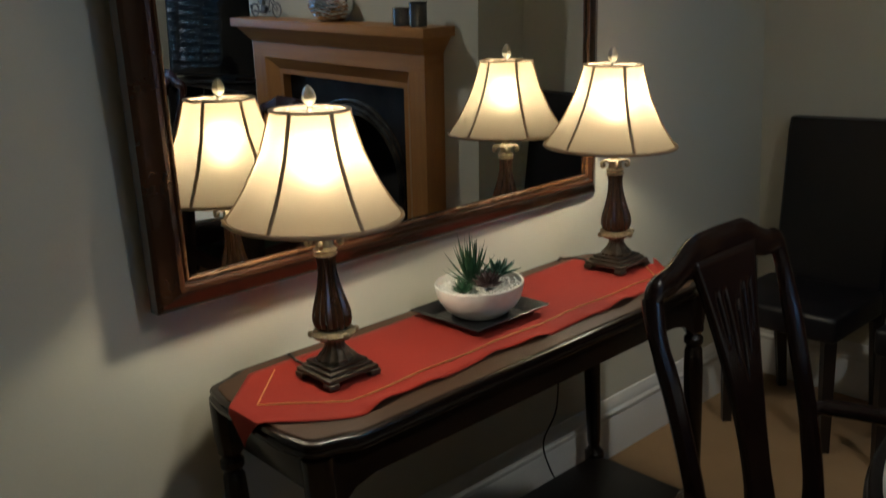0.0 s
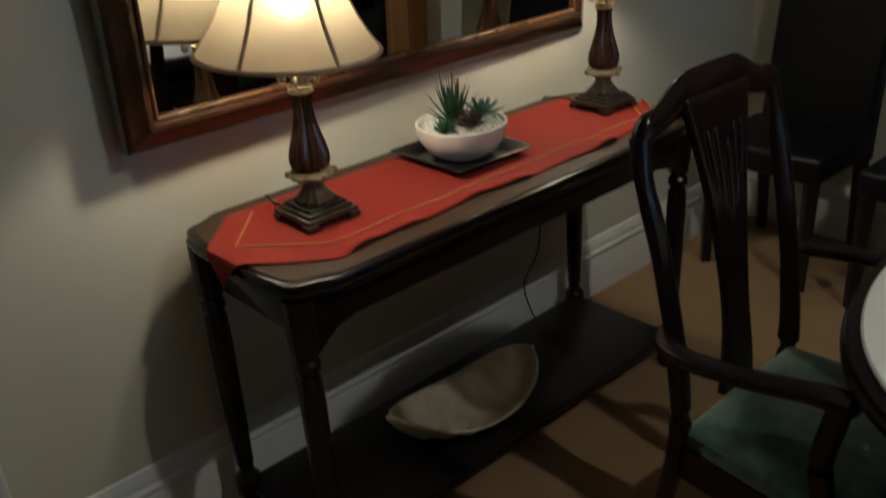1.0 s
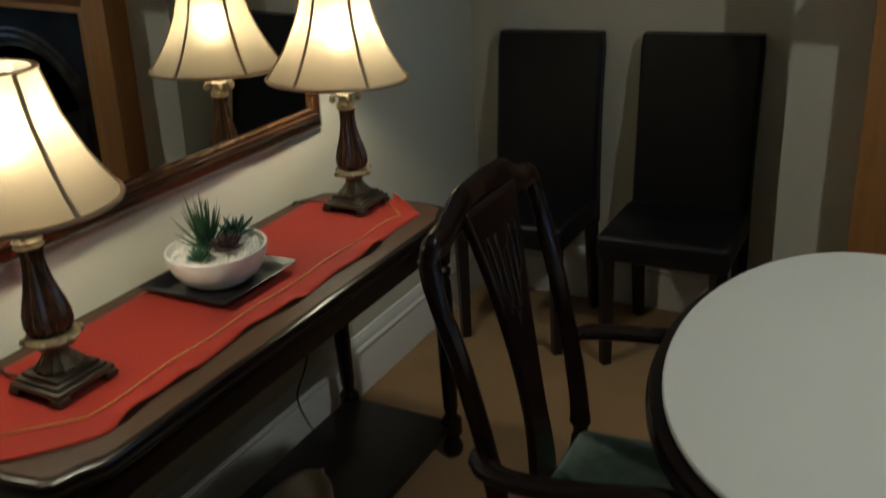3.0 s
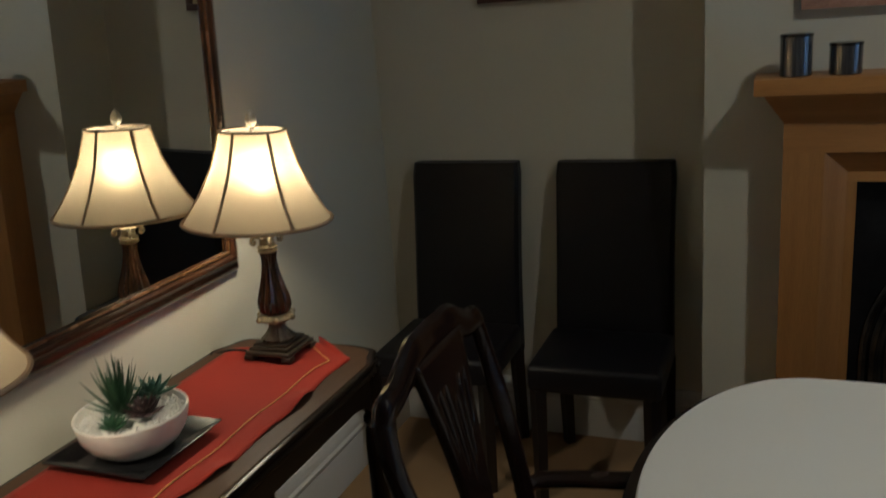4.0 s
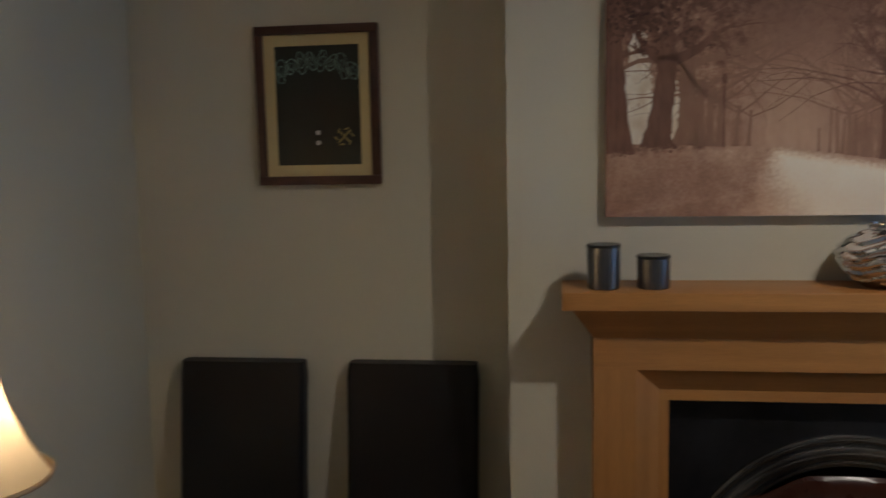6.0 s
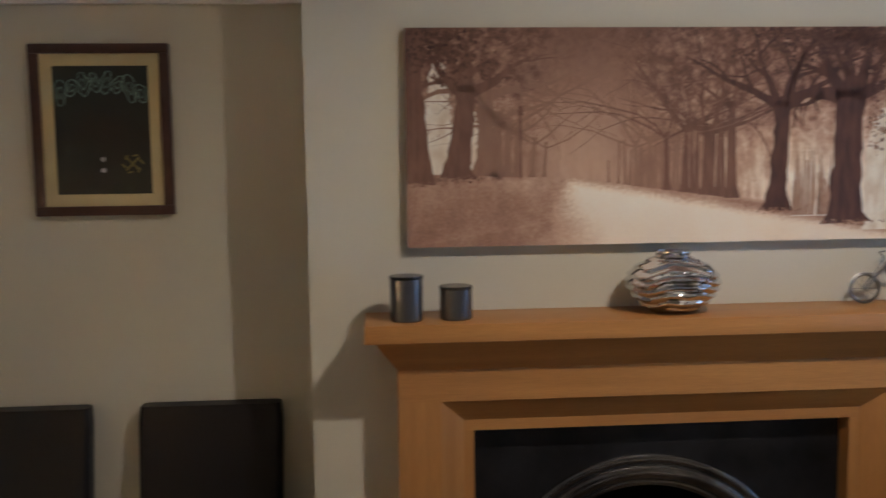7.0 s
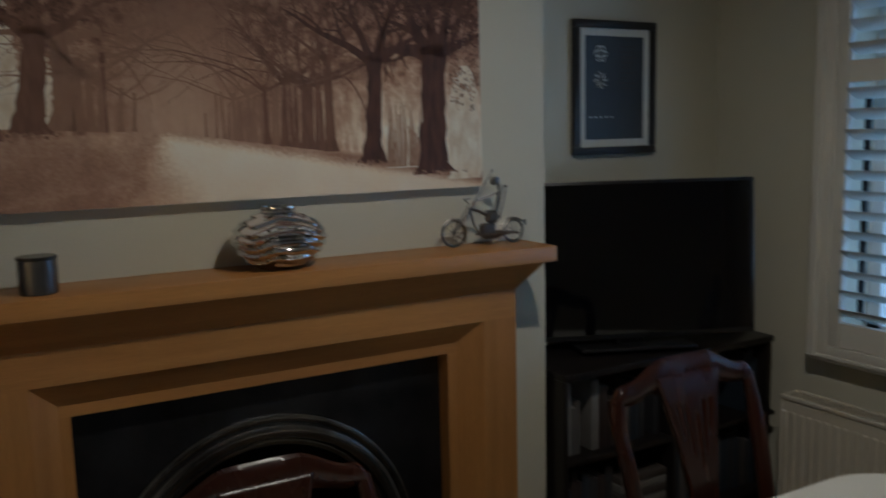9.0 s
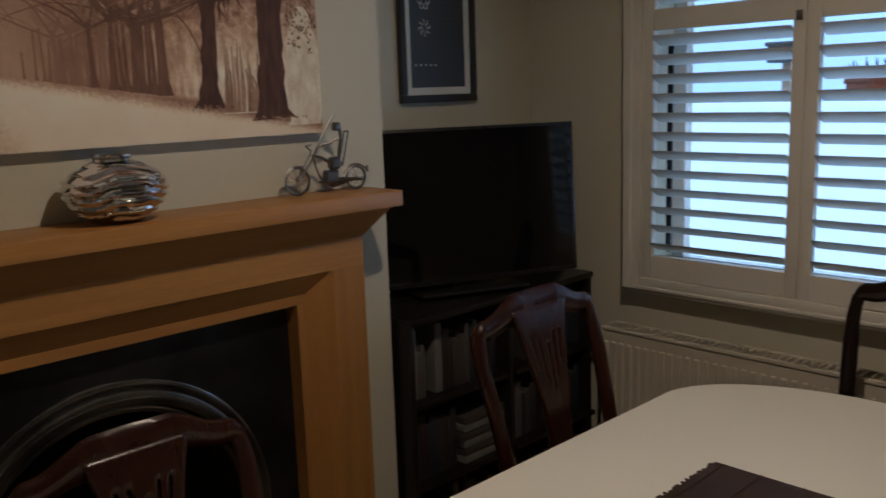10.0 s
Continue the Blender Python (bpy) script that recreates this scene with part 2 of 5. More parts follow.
# ---- mesh tools ----
def box(bm, x0, x1, y0, y1, z0, z1, bevel=0.0, seg=2):
    made = bmesh.ops.create_cube(bm, size=1.0)["verts"]
    for v in made:
        v.co = Vector((x0 + (v.co.x + 0.5) * (x1 - x0), y0 + (v.co.y + 0.5) * (y1 - y0), z0 + (v.co.z + 0.5) * (z1 - z0)))
    if bevel:
        edges = list({e for v in made for e in v.link_edges})
        bmesh.ops.bevel(bm, geom=edges, offset=bevel, segments=seg, profile=0.5, affect="EDGES")
    return bm


def boxes(*rows, bevel=0.0):
    bm = bmesh.new()
    for r in rows:
        box(bm, *r, bevel=bevel)
    return bm


def lathe(profile, seg=32, flute=0, depth=0.0, at=(0, 0), bm=None):
    """Turned body from (radius, height) pairs, with flutes if wanted."""
    bm = bm or bmesh.new()
    rings = []
    for k, (r, z) in enumerate(profile):
        ring = []
        for i in range(seg):
            a = 2 * math.pi * i / seg
            rr = r * (1 + depth * math.cos(flute * a)) if flute else r
            ring.append(bm.verts.new((at[0] + rr * math.cos(a), at[1] + rr * math.sin(a), z)))
        rings.append(ring)
    for a, b in zip(rings, rings[1:]):
        for i in range(seg):
            bm.faces.new((a[i], a[(i + 1) % seg], b[(i + 1) % seg], b[i]))
    if profile[0][0] > 1e-4:
        bm.faces.new(list(reversed(rings[0])))
    if profile[-1][0] > 1e-4:
        bm.faces.new(rings[-1])
    return bm


def tube(points, radius, seg=10, bm=None, flat=1.0, up=(0, 0, 1)):
    """A rod along points; radius a number or one per point; flat squeezes it along the up direction."""
    bm = bm or bmesh.new()
    pts = [Vector(p) for p in points]
    rad = radius if isinstance(radius, (list, tuple)) else [radius] * len(pts)
    rings = []
    for k, p in enumerate(pts):
        d = (pts[min(k + 1, len(pts) - 1)] - pts[max(k - 1, 0)]).normalized()
        s = d.cross(Vector(up))
        s = s.normalized() if s.length > 1e-3 else Vector((1, 0, 0))
        u = s.cross(d).normalized()
        rings.append([bm.verts.new(p + rad[k] * (math.cos(2 * math.pi * i / seg) * s + flat * math.sin(2 * math.pi * i / seg) * u)) for i in range(seg)])
    for a, b in zip(rings, rings[1:]):
        for i in range(seg):
            bm.faces.new((a[i], a[(i + 1) % seg], b[(i + 1) % seg], b[i]))
    bm.faces.new(list(reversed(rings[0])))
    bm.faces.new(rings[-1])
    return bm


def smooth_path(points, steps=6):
    """Catmull-Rom through points."""
    p = [Vector(q) for q in points]
    p = [2 * p[0] - p[1]] + p + [2 * p[-1] - p[-2]]
    out = []
    for i in range(1, len(p) - 2):
        for s in range(steps):
            t = s / steps
            out.append(0.5 * ((2 * p[i]) + (p[i + 1] - p[i - 1]) * t + (2 * p[i - 1] - 5 * p[i] + 4 * p[i + 1] - p[i + 2]) * t * t
                              + (3 * p[i] - p[i - 1] - 3 * p[i + 1] + p[i + 2]) * t ** 3))
    return out + [p[-2]]


def slab(outline, z0, z1, bm=None, bevel=0.0, rows=None):
    """A plate from a flat outline; rows: (inset, height) steps up the edge give a moulded edge."""
    bm = bm or bmesh.new()
    rows = rows or [(0, z0), (0, z1)]
    n = len(outline)
    pts = [Vector(p) for p in outline]
    norm = []
    for i in range(n):
        d = pts[(i + 1) % n] - pts[i - 1]
        norm.append(Vector((-d.y, d.x)).normalized())
    rings = [[bm.verts.new((*(pts[i] + norm[i] * ins), z)) for i in range(n)] for ins, z in rows]
    for a, b in zip(rings, rings[1:]):
        for i in range(n):
            bm.faces.new((a[i], a[(i + 1) % n], b[(i + 1) % n], b[i]))
    bm.faces.new(list(reversed(rings[0])))
    bm.faces.new(rings[-1])
    return bm


def mesh_ob(name, bm, mat, smooth=True):
    bmesh.ops.recalc_face_normals(bm, faces=bm.faces)
    me = bpy.data.meshes.new(name)
    bm.to_mesh(me)
    bm.free()
    for m in (mat if isinstance(mat, (list, tuple)) else [mat]):
        me.materials.append(m)
    if smooth:
        me.shade_smooth()
        me.set_sharp_from_angle(angle=radians(32))
    return new(name, me)


def part(name, bm, mat, parent, label="", smooth=True):
    ob = mesh_ob(name, bm, mat, smooth)
    ob.parent = parent
    return tagged(ob, label)


def thing(name, place, label, category, group="", turn=0):
    ob = new(name)
    ob.empty_display_size = 0.05
    ob.matrix_basis = pose(*place, 0, 0, turn)
    return tagged(ob, label, category, group)


def structure(name, bm, mat, label, category=""):
    return tagged(mesh_ob(name, bm, mat), label, category or name.split("_")[0], kind="structure")


# ---- room ----
W, N, S, H = 4.0, 3.17, -2.4, 2.9
BX0, BX1, BY = 1.173, 2.945, 2.865
structure("floor", boxes((-0.2, W + 0.3, S - 0.2, N + 0.3, -0.1, 0.0)), CARPET, "plain tan carpet covering the dining room floor", "floor")
structure("ceiling", boxes((-0.2, W + 0.3, S - 0.2, N + 0.3, H, H + 0.1)), CEILING, "plain off-white painted ceiling", "ceiling")
structure("wall_west", boxes((-0.2, 0, S - 0.2, N + 0.3, 0, H)), WALL, "beige painted wall behind the console table", "wall")
structure("wall_north", boxes((0, W, N, N + 0.3, 0, H)), WALL, "beige painted wall of the two alcoves", "wall")
structure("wall_south", boxes((0, W, S - 0.2, S, 0, H)), WALL, "plain beige painted wall", "wall")
OX0, OX1, OZ = 1.60, 2.53, 1.02
def extruded(outline, axis, a, b):
    """A wall from an outline in (along, z), between two planes of the other axis."""
    bm = bmesh.new()
    rings = [[bm.verts.new((u, s, z) if axis == "y" else (s, u, z)) for u, z in outline] for s in (a, b)]
    n = len(outline)
    for i in range(n):
        bm.faces.new((rings[0][i], rings[0][(i + 1) % n], rings[1][(i + 1) % n], rings[1][i]))
    bm.faces.new(rings[0])
    bm.faces.new(list(reversed(rings[1])))
    return bm


def pierced(outer, inner, a, b):
    """A wall across x between a and b with one rectangular opening; both as (y0, y1, z0, z1)."""
    bm = bmesh.new()
    rings = []
    for s in (a, b):
        for y0, y1, z0, z1 in (outer, inner):
            rings.append([bm.verts.new((s, y, z)) for y, z in ((y0, z0), (y1, z0), (y1, z1), (y0, z1))])
    for p, q in ((0, 1), (2, 3), (0, 2), (1, 3)):
        for i in range(4):
            bm.faces.new((rings[p][i], rings[p][(i + 1) % 4], rings[q][(i + 1) % 4], rings[q][i]))
    return bm


structure("chimney_breast", extruded([(BX0, 0), (OX0, 0), (OX0, OZ), (OX1, OZ), (OX1, 0), (BX1, 0), (BX1, H), (BX0, H)], "y", BY, N), WALL,
          "beige painted chimney breast with a fireplace opening", "chimney breast")
WY0, WY1, WZ0, WZ1 = 0.870, 2.607, 0.90, 2.28
structure("wall_east", pierced((S - 0.2, N + 0.3, 0, H), (WY0, WY1, WZ0, WZ1), W, W + 0.25), WALL, "beige painted wall with a shuttered window", "wall")


def skirting(name, run, horizontal, flip):
    """Moulded skirting board along a straight run: (start, end, plane)."""
    a, b, plane = run
    prof = [(0.0, 0.0), (0.02, 0.0), (0.02, 0.135), (0.017, 0.142), (0.021, 0.150), (0.021, 0.158), (0.014, 0.168), (0.014, 0.180), (0.009, 0.192), (0.004, 0.205), (0.0, 0.208)]
    bm = bmesh.new()
    ends = []
    for s in (a, b):
        ring = []
        for d, z in prof:
            off = plane + flip * d
            ring.append(bm.verts.new((s, off, z) if horizontal else (off, s, z)))
        ends.append(ring)
    n = len(prof)
    for i in range(n):
        bm.faces.new((ends[0][i], ends[0][(i + 1) % n], ends[1][(i + 1) % n], ends[1][i]))
    bm.faces.new(ends[0])
    bm.faces.new(list(reversed(ends[1])))
    structure(name, bm, WHITE, "white gloss moulded skirting board", "skirting board")


skirting("baseboard_1", (S, N, 0.0), False, 1)
skirting("baseboard_2", (0.022, BX0, N), True, -1)
skirting("baseboard_3", (BY, N - 0.022, BX0), False, -1)
skirting("baseboard_4", (BX1, W, N), True, -1)
skirting("baseboard_5", (S, N - 0.022, W), False, -1)


def rail(name, x0, x1):
    bm = bmesh.new()
    for d, z0, z1 in ((0.012, 2.152, 2.168), (0.022, 2.168, 2.186), (0.03, 2.186, 2.202), (0.018, 2.202, 2.218)):
        box(bm, x0, x1, N - d, N, z0, z1, 0.003, 1)
    structure(name, bm, WHITE, "white stepped picture rail high on the alcove wall", "picture rail")


rail("trim_1", 0.0, BX0)
rail("trim_2", BX1, W)
structure("door_casing", boxes((0, 0.022, 0.27, 0.355, 0, 2.1), (0.022, 0.03, 0.33, 0.35, 0, 2.1), bevel=0.003), WHITE, "white gloss door casing on the beige wall", "door casing")


# ---- window, shutters and the outside ----
def window_wall():
    x = 3.93
    frame_bm = boxes((x, W + 0.01, WY1, 2.675, WZ0 - 0.05, WZ1 + 0.05), (x, W + 0.01, WY0 - 0.06, WY0, WZ0 - 0.05, WZ1 + 0.05),
                     (x, W + 0.01, WY0, WY1, WZ1, WZ1 + 0.05), (x, W + 0.01, WY0, WY1, WZ0 - 0.032, WZ0), bevel=0.004)
    for d, z in ((0.018, WZ0 - 0.044), (0.008, WZ0 - 0.057)):
        box(frame_bm, x - d + 0.012, W + 0.01, WY0 - 0.06, 2.675, z, z + 0.014, 0.003, 1)
    box(frame_bm, x - 0.012, x, 2.640, 2.675, WZ0 - 0.044, WZ1 + 0.05, 0.004, 1)
    win = structure("window_1", frame_bm, SHUTTER, "cream painted window frame around plantation shutters", "window")
    glass = part("pane", boxes((W + 0.17, W + 0.174, WY0, WY1, WZ0, WZ1)), PANE, win)
    glass.visible_shadow = False
    part("window_sash", boxes((W + 0.15, W + 0.2, WY0, WY1, WZ0, WZ0 + 0.05), (W + 0.15, W + 0.2, WY0, WY1, WZ1 - 0.05, WZ1),
                              (W + 0.15, W + 0.2, WY1 - 0.05, WY1, WZ0, WZ1), (W + 0.15, W + 0.2, WY0, WY0 + 0.05, WZ0, WZ1)), WHITE, win)
    n = 3
    stile, wide = 0.0425, (WY1 - WY0) / n
    rail_z = ((WZ0, 0.985), (1.777, 1.850), (WZ1 - 0.07, WZ1))
    for k in range(n):
        hi, lo = WY1 - k * wide, WY1 - (k + 1) * wide
        bm = boxes((3.94, 3.97, hi - stile, hi - 0.001, WZ0, WZ1), (3.94, 3.97, lo + 0.001, lo + stile, WZ0, WZ1), bevel=0.002)
        for z0, z1 in rail_z:
            box(bm, 3.942, 3.968, lo + stile, hi - stile, z0 + 0.002, z1, 0.002, 1)
        sh = thing("shutter_panel", (0, 0, 0), "cream plantation shutter panel with open angled slats", "shutter", "shutters in the window")
        part("shutter_frame", bm, SHUTTER, sh)
        for z0, z1 in ((0.985, 1.777), (1.850, WZ1 - 0.07)):
            count = round((z1 - z0) / 0.066)
            pitch = (z1 - z0) / count
            for i in range(count):
                b = bmesh.new()
                prof = [(0.036 * math.cos(a), 0.0045 * math.sin(a)) for a in [2 * math.pi * j / 10 for j in range(10)]]
                c, s = math.cos(radians(-30)), math.sin(radians(-30))
                rings = [[b.verts.new((3.956 + u * c - v * s, y, z0 + pitch * (i + 0.5) + u * s + v * c)) for u, v in prof] for y in (lo + stile + 0.002, hi - stile - 0.002)]
                for j in range(10):
                    b.faces.new((rings[0][j], rings[0][(j + 1) % 10], rings[1][(j + 1) % 10], rings[1][j]))
                b.faces.new(rings[0])
                b.faces.new(list(reversed(rings[1])))
                part("slat", b, SHUTTER, sh)
            if z0 < 1 and k == 0:
                part("tilt_rod", boxes((3.994, 4.002, hi - stile - 0.047, hi - stile - 0.027, z0 + 0.01, z1 - 0.03)), BLACKWOOD, sh, "dark vertical bar behind the slats")
        part("latch", boxes((3.932, 3.941, lo + 0.012, lo + 0.032, 1.775, 1.805), (3.926, 3.934, lo + 0.018, lo + 0.026, 1.782, 1.798), bevel=0.002), STEEL, sh, "small metal latch")


window_wall()
structure("ground", boxes((W + 0.3, 16, -14, 16, -0.4, -0.3)), PAVING, "pale paved ground outside the window", "ground")
structure("backdrop", boxes((11.5, 11.6, -14, 16, -0.3, 9)), SKYGLOW, "pale blue dusk sky beyond the window", "sky")
gw = thing("garden_wall", (0, 0, 0), "pale rendered low garden wall outside the window", "wall")
part("wall_body", boxes((6.5, 6.7, -3, 7, -0.3, 1.42), bevel=0.01), RENDERW, gw)
part("coping", boxes((6.46, 6.74, -3, 7, 1.42, 1.46), bevel=0.01), RENDERW, gw)
pl = thing("plant_trough", (6.6, 2.62, 1.46), "terracotta plant trough on a low outdoor wall", "plant pot")
part("trough", boxes((-0.09, 0.09, -0.28, 0.28, 0, 0.12), (-0.10, 0.10, -0.29, 0.29, 0.10, 0.13), bevel=0.008), TERRACOTTA, pl)
rnd = random.Random(4)
bm = bmesh.new()
for i in range(70):
    p = Vector((rnd.uniform(-0.07, 0.07), rnd.uniform(-0.26, 0.26), 0.12))
    tip = p + Vector((rnd.uniform(-0.06, 0.06), rnd.uniform(-0.06, 0.06), rnd.uniform(0.03, 0.14)))
    tube([p, (p + tip) / 2 + Vector((0.01, 0, 0)), tip], [0.004, 0.011, 0.001], 5, bm, 0.3)
part("foliage", bm, LEAF, pl)
part("post", boxes((6.57, 6.63, 3.25, 3.31, 1.46, 1.70), bevel=0.004), RENDERW, gw)
bn = thing("storage_box", (6.6, 3.28, 1.70), "grey blue plastic box on a post outdoors", "box")
part("body", boxes((-0.1, 0.1, -0.1, 0.1, 0, 0.1), bevel=0.01), BINBLUE, bn)
part("lid", boxes((-0.11, 0.11, -0.11, 0.11, 0.1, 0.125), bevel=0.008), BINBLUE, bn)


def radiator():
    r = thing("radiator", (3.86, 0, 0), "cream enamelled panel radiator below the window", "radiator")
    y0, y1, z0, z1 = 1.15, 2.72, 0.13, 0.70
    bm = bmesh.new()
    n = int((y1 - y0) / 0.0335)
    box(bm, 0.0, 0.02, y0, y1, z0, z1, 0.004, 1)
    for i in range(n):
        y = y0 + (i + 0.5) * (y1 - y0) / n
        part("flute", box(bmesh.new(), -0.008, 0.004, y - 0.010, y + 0.010, z0 + 0.04, z1 - 0.04, 0.004, 1), RADIATOR, r)
    part("front_panel", bm, RADIATOR, r)
    part("side_panel", boxes((-0.004, 0.09, y1 - 0.004, y1 + 0.004, z0 + 0.02, z1 + 0.012), bevel=0.001), RADIATOR, r)
    part("side_panel", boxes((-0.004, 0.09, y0 - 0.004, y0 + 0.004, z0 + 0.02, z1 + 0.012), bevel=0.001), RADIATOR, r)
    bm = bmesh.new()
    box(bm, -0.006, 0.012, y0, y1, z1, z1 + 0.014, 0.003, 1)
    box(bm, 0.08, 0.092, y0, y1, z1, z1 + 0.014, 0.003, 1)
    for i in range(60):
        y = y0 + 0.02 + i * (y1 - y0 - 0.04) / 59
        box(bm, 0.012, 0.08, y - 0.003, y + 0.003, z1 + 0.004, z1 + 0.012)
    part("top_grille", bm, RADIATOR, r)
    part("back_panel", boxes((0.075, 0.095, y0, y1, z0, z1), bevel=0.004), RADIATOR, r)
    for y in (y0 + 0.2, y1 - 0.2):
        part("wall_bracket", boxes((0.095, 0.14, y - 0.02, y + 0.02, z0 + 0.05, z1 - 0.1)), RADIATOR, r)
    part("valve", lathe([(0.006, 0.0), (0.006, 0.1), (0.016, 0.105), (0.016, 0.15), (0.012, 0.16)], 14, at=(0.05, y1 + 0.03)), WHITE, r, "white radiator valve")


radiator()


# ---- mirror ----
def wall_mirror():
    y0, y1, height = 0.727, 2.152, 1.10
    m = thing("wall_mirror", (0.004, 0, 0.925), "large wall mirror in a moulded brown wooden frame", "mirror")
    m.matrix_basis = pose(-0.004, 2.152, 0.925, 0, 0, 1.8) @ pose(0, 0, 0, -0.7, 2.06, 0) @ pose(0, -2.152, 0)
    # profile: distance in from the outer edge, depth off the wall
    prof = [(0.0, -0.012), (0.0, 0.020), (0.006, 0.026), (0.014, 0.028), (0.034, 0.040), (0.042, 0.046), (0.050, 0.046), (0.055, 0.038), (0.060, 0.036), (0.066, 0.034), (0.070, 0.028), (0.072, 0.016), (0.072, -0.012)]
    loop = [(y0, 0), (y1, 0), (y1, height), (y0, height)]
    sign = [(1, 1), (-1, 1), (-1, -1), (1, -1)]
    for k in range(4):
        b = bmesh.new()
        rings = []
        for j in (k, (k + 1) % 4):
            rings.append([b.verts.new((d, loop[j][0] + sign[j][0] * s, loop[j][1] + sign[j][1] * s)) for s, d in prof])
        n = len(prof)
        for i in range(n):
            b.faces.new((rings[0][i], rings[0][(i + 1) % n], rings[1][(i + 1) % n], rings[1][i]))
        b.faces.new(rings[0])
        b.faces.new(list(reversed(rings[1])))
        part("frame_rail", b, FRAME, m)
        # bead along the inner lip, its gold tone standing in for the lip's highlights
        p, q = [Vector((0.0375, loop[j][0] + sign[j][0] * 0.0635, loop[j][1] + sign[j][1] * 0.0635)) for j in (k, (k + 1) % 4)]
        part("inner_bead", tube([p + (q - p) * i / 8 for i in range(9)], 0.0038, 8), LIPGLINT, m, "gold-brown bead inside the frame, coloured as a highlight")
    part("mirror_glass", boxes((0.016, 0.030, y0 + 0.07, y1 - 0.07, 0.07, height - 0.07)), SILVER, m, "silvered mirror glass", smooth=False)


wall_mirror()


# ---- console table and what stands on it ----
def console_table():
    t = thing("console_table", (0.267, 1.43, 0), "long dark wooden console table with a lower shelf", "console table")
    hx, hy = 0.232, 0.645

    def outline(hx, hy):
        pts = []
        for sx, sy in ((1, 1), (-1, 1), (-1, -1), (1, -1)):
            # ogee corner: a small step in, a scoop and a rounded nose
            corner = [(hx, hy - 0.115), (hx - 0.003, hy - 0.095), (hx - 0.014, hy - 0.078), (hx - 0.022, hy - 0.060), (hx - 0.026, hy - 0.042), (hx - 0.034, hy - 0.024),
                      (hx - 0.050, hy - 0.012), (hx - 0.070, hy - 0.008), (hx - 0.092, hy - 0.004), (hx - 0.115, hy)]
            row = [(sx * x, sy * y) for x, y in corner]
            pts += row if sx * sy > 0 else row[::-1]
        return pts
    part("edge_moulding", slab(outline(hx, hy), 0, 0, rows=[(0.012, 0.728), (0.004, 0.732), (0.0, 0.738), (0.0, 0.744), (0.007, 0.748), (0.007, 0.752), (0.003, 0.757), (0.005, 0.762), (0.010, 0.7635), (0.016, 0.7635)]), CONSOLE, t, "dark polished moulded edge")
    part("top_panel", slab(outline(hx - 0.016, hy - 0.016), 0, 0, rows=[(0.0, 0.7605), (0.0, 0.7640), (0.0015, 0.7655)]), CONTOP, t, "worn brown wooden top")
    for sx in (-1, 1):
        b = bmesh.new()
        pts = []
        n = 24
        for i in range(n + 1):
            y = -0.585 + 1.17 * i / n
            e = abs(y) / 0.585
            pts.append((y, 0.655 - 0.05 * max(0, (e - 0.86) / 0.14) ** 1.6))
        rings = []
        for x in (sx * 0.185 - 0.009, sx * 0.185 + 0.009):
            rings.append(([b.verts.new((x, y, z)) for y, z in pts], [b.verts.new((x, y, 0.729)) for y, z in pts]))
        for lowr, upr in rings:
            for i in range(n):
                b.faces.new((lowr[i], lowr[i + 1], upr[i + 1], upr[i]))
        for q in (0, 1):
            for i in range(n):
                b.faces.new((rings[0][q][i], rings[0][q][i + 1], rings[1][q][i + 1], rings[1][q][i]))
        for i in (0, n):
            b.faces.new((rings[0][0][i], rings[0][1][i], rings[1][1][i], rings[1][0][i]))
        part("apron", b, CONSOLE, t)
    for sy in (-1, 1):
        part("apron", boxes((-0.16, 0.16, sy * 0.605 - 0.009, sy * 0.605 + 0.009, 0.65, 0.729), bevel=0.003), CONSOLE, t)
    leg = [(0.0, 0.0), (0.022, 0.0), (0.029, 0.012), (0.030, 0.028), (0.024, 0.045), (0.019, 0.058), (0.024, 0.066), (0.030, 0.075), (0.030, 0.118), (0.022, 0.128), (0.017, 0.14), (0.021, 0.16),
           (0.024, 0.30), (0.026, 0.50), (0.024, 0.555), (0.019, 0.567), (0.026, 0.578), (0.026, 0.592), (0.019, 0.602), (0.027, 0.613), (0.027, 0.63), (0.030, 0.645), (0.030, 0.729)]
    for sx in (-1, 1):
        for sy in (-1, 1):
            part("leg", lathe(leg, 20, at=(sx * 0.178, sy * 0.603)), CONSOLE, t)
    part("shelf", boxes((-0.18, 0.18, -0.610, 0.610, 0.082, 0.106), bevel=0.005), BLACKWOOD, t, "black stained lower shelf")


console_table()


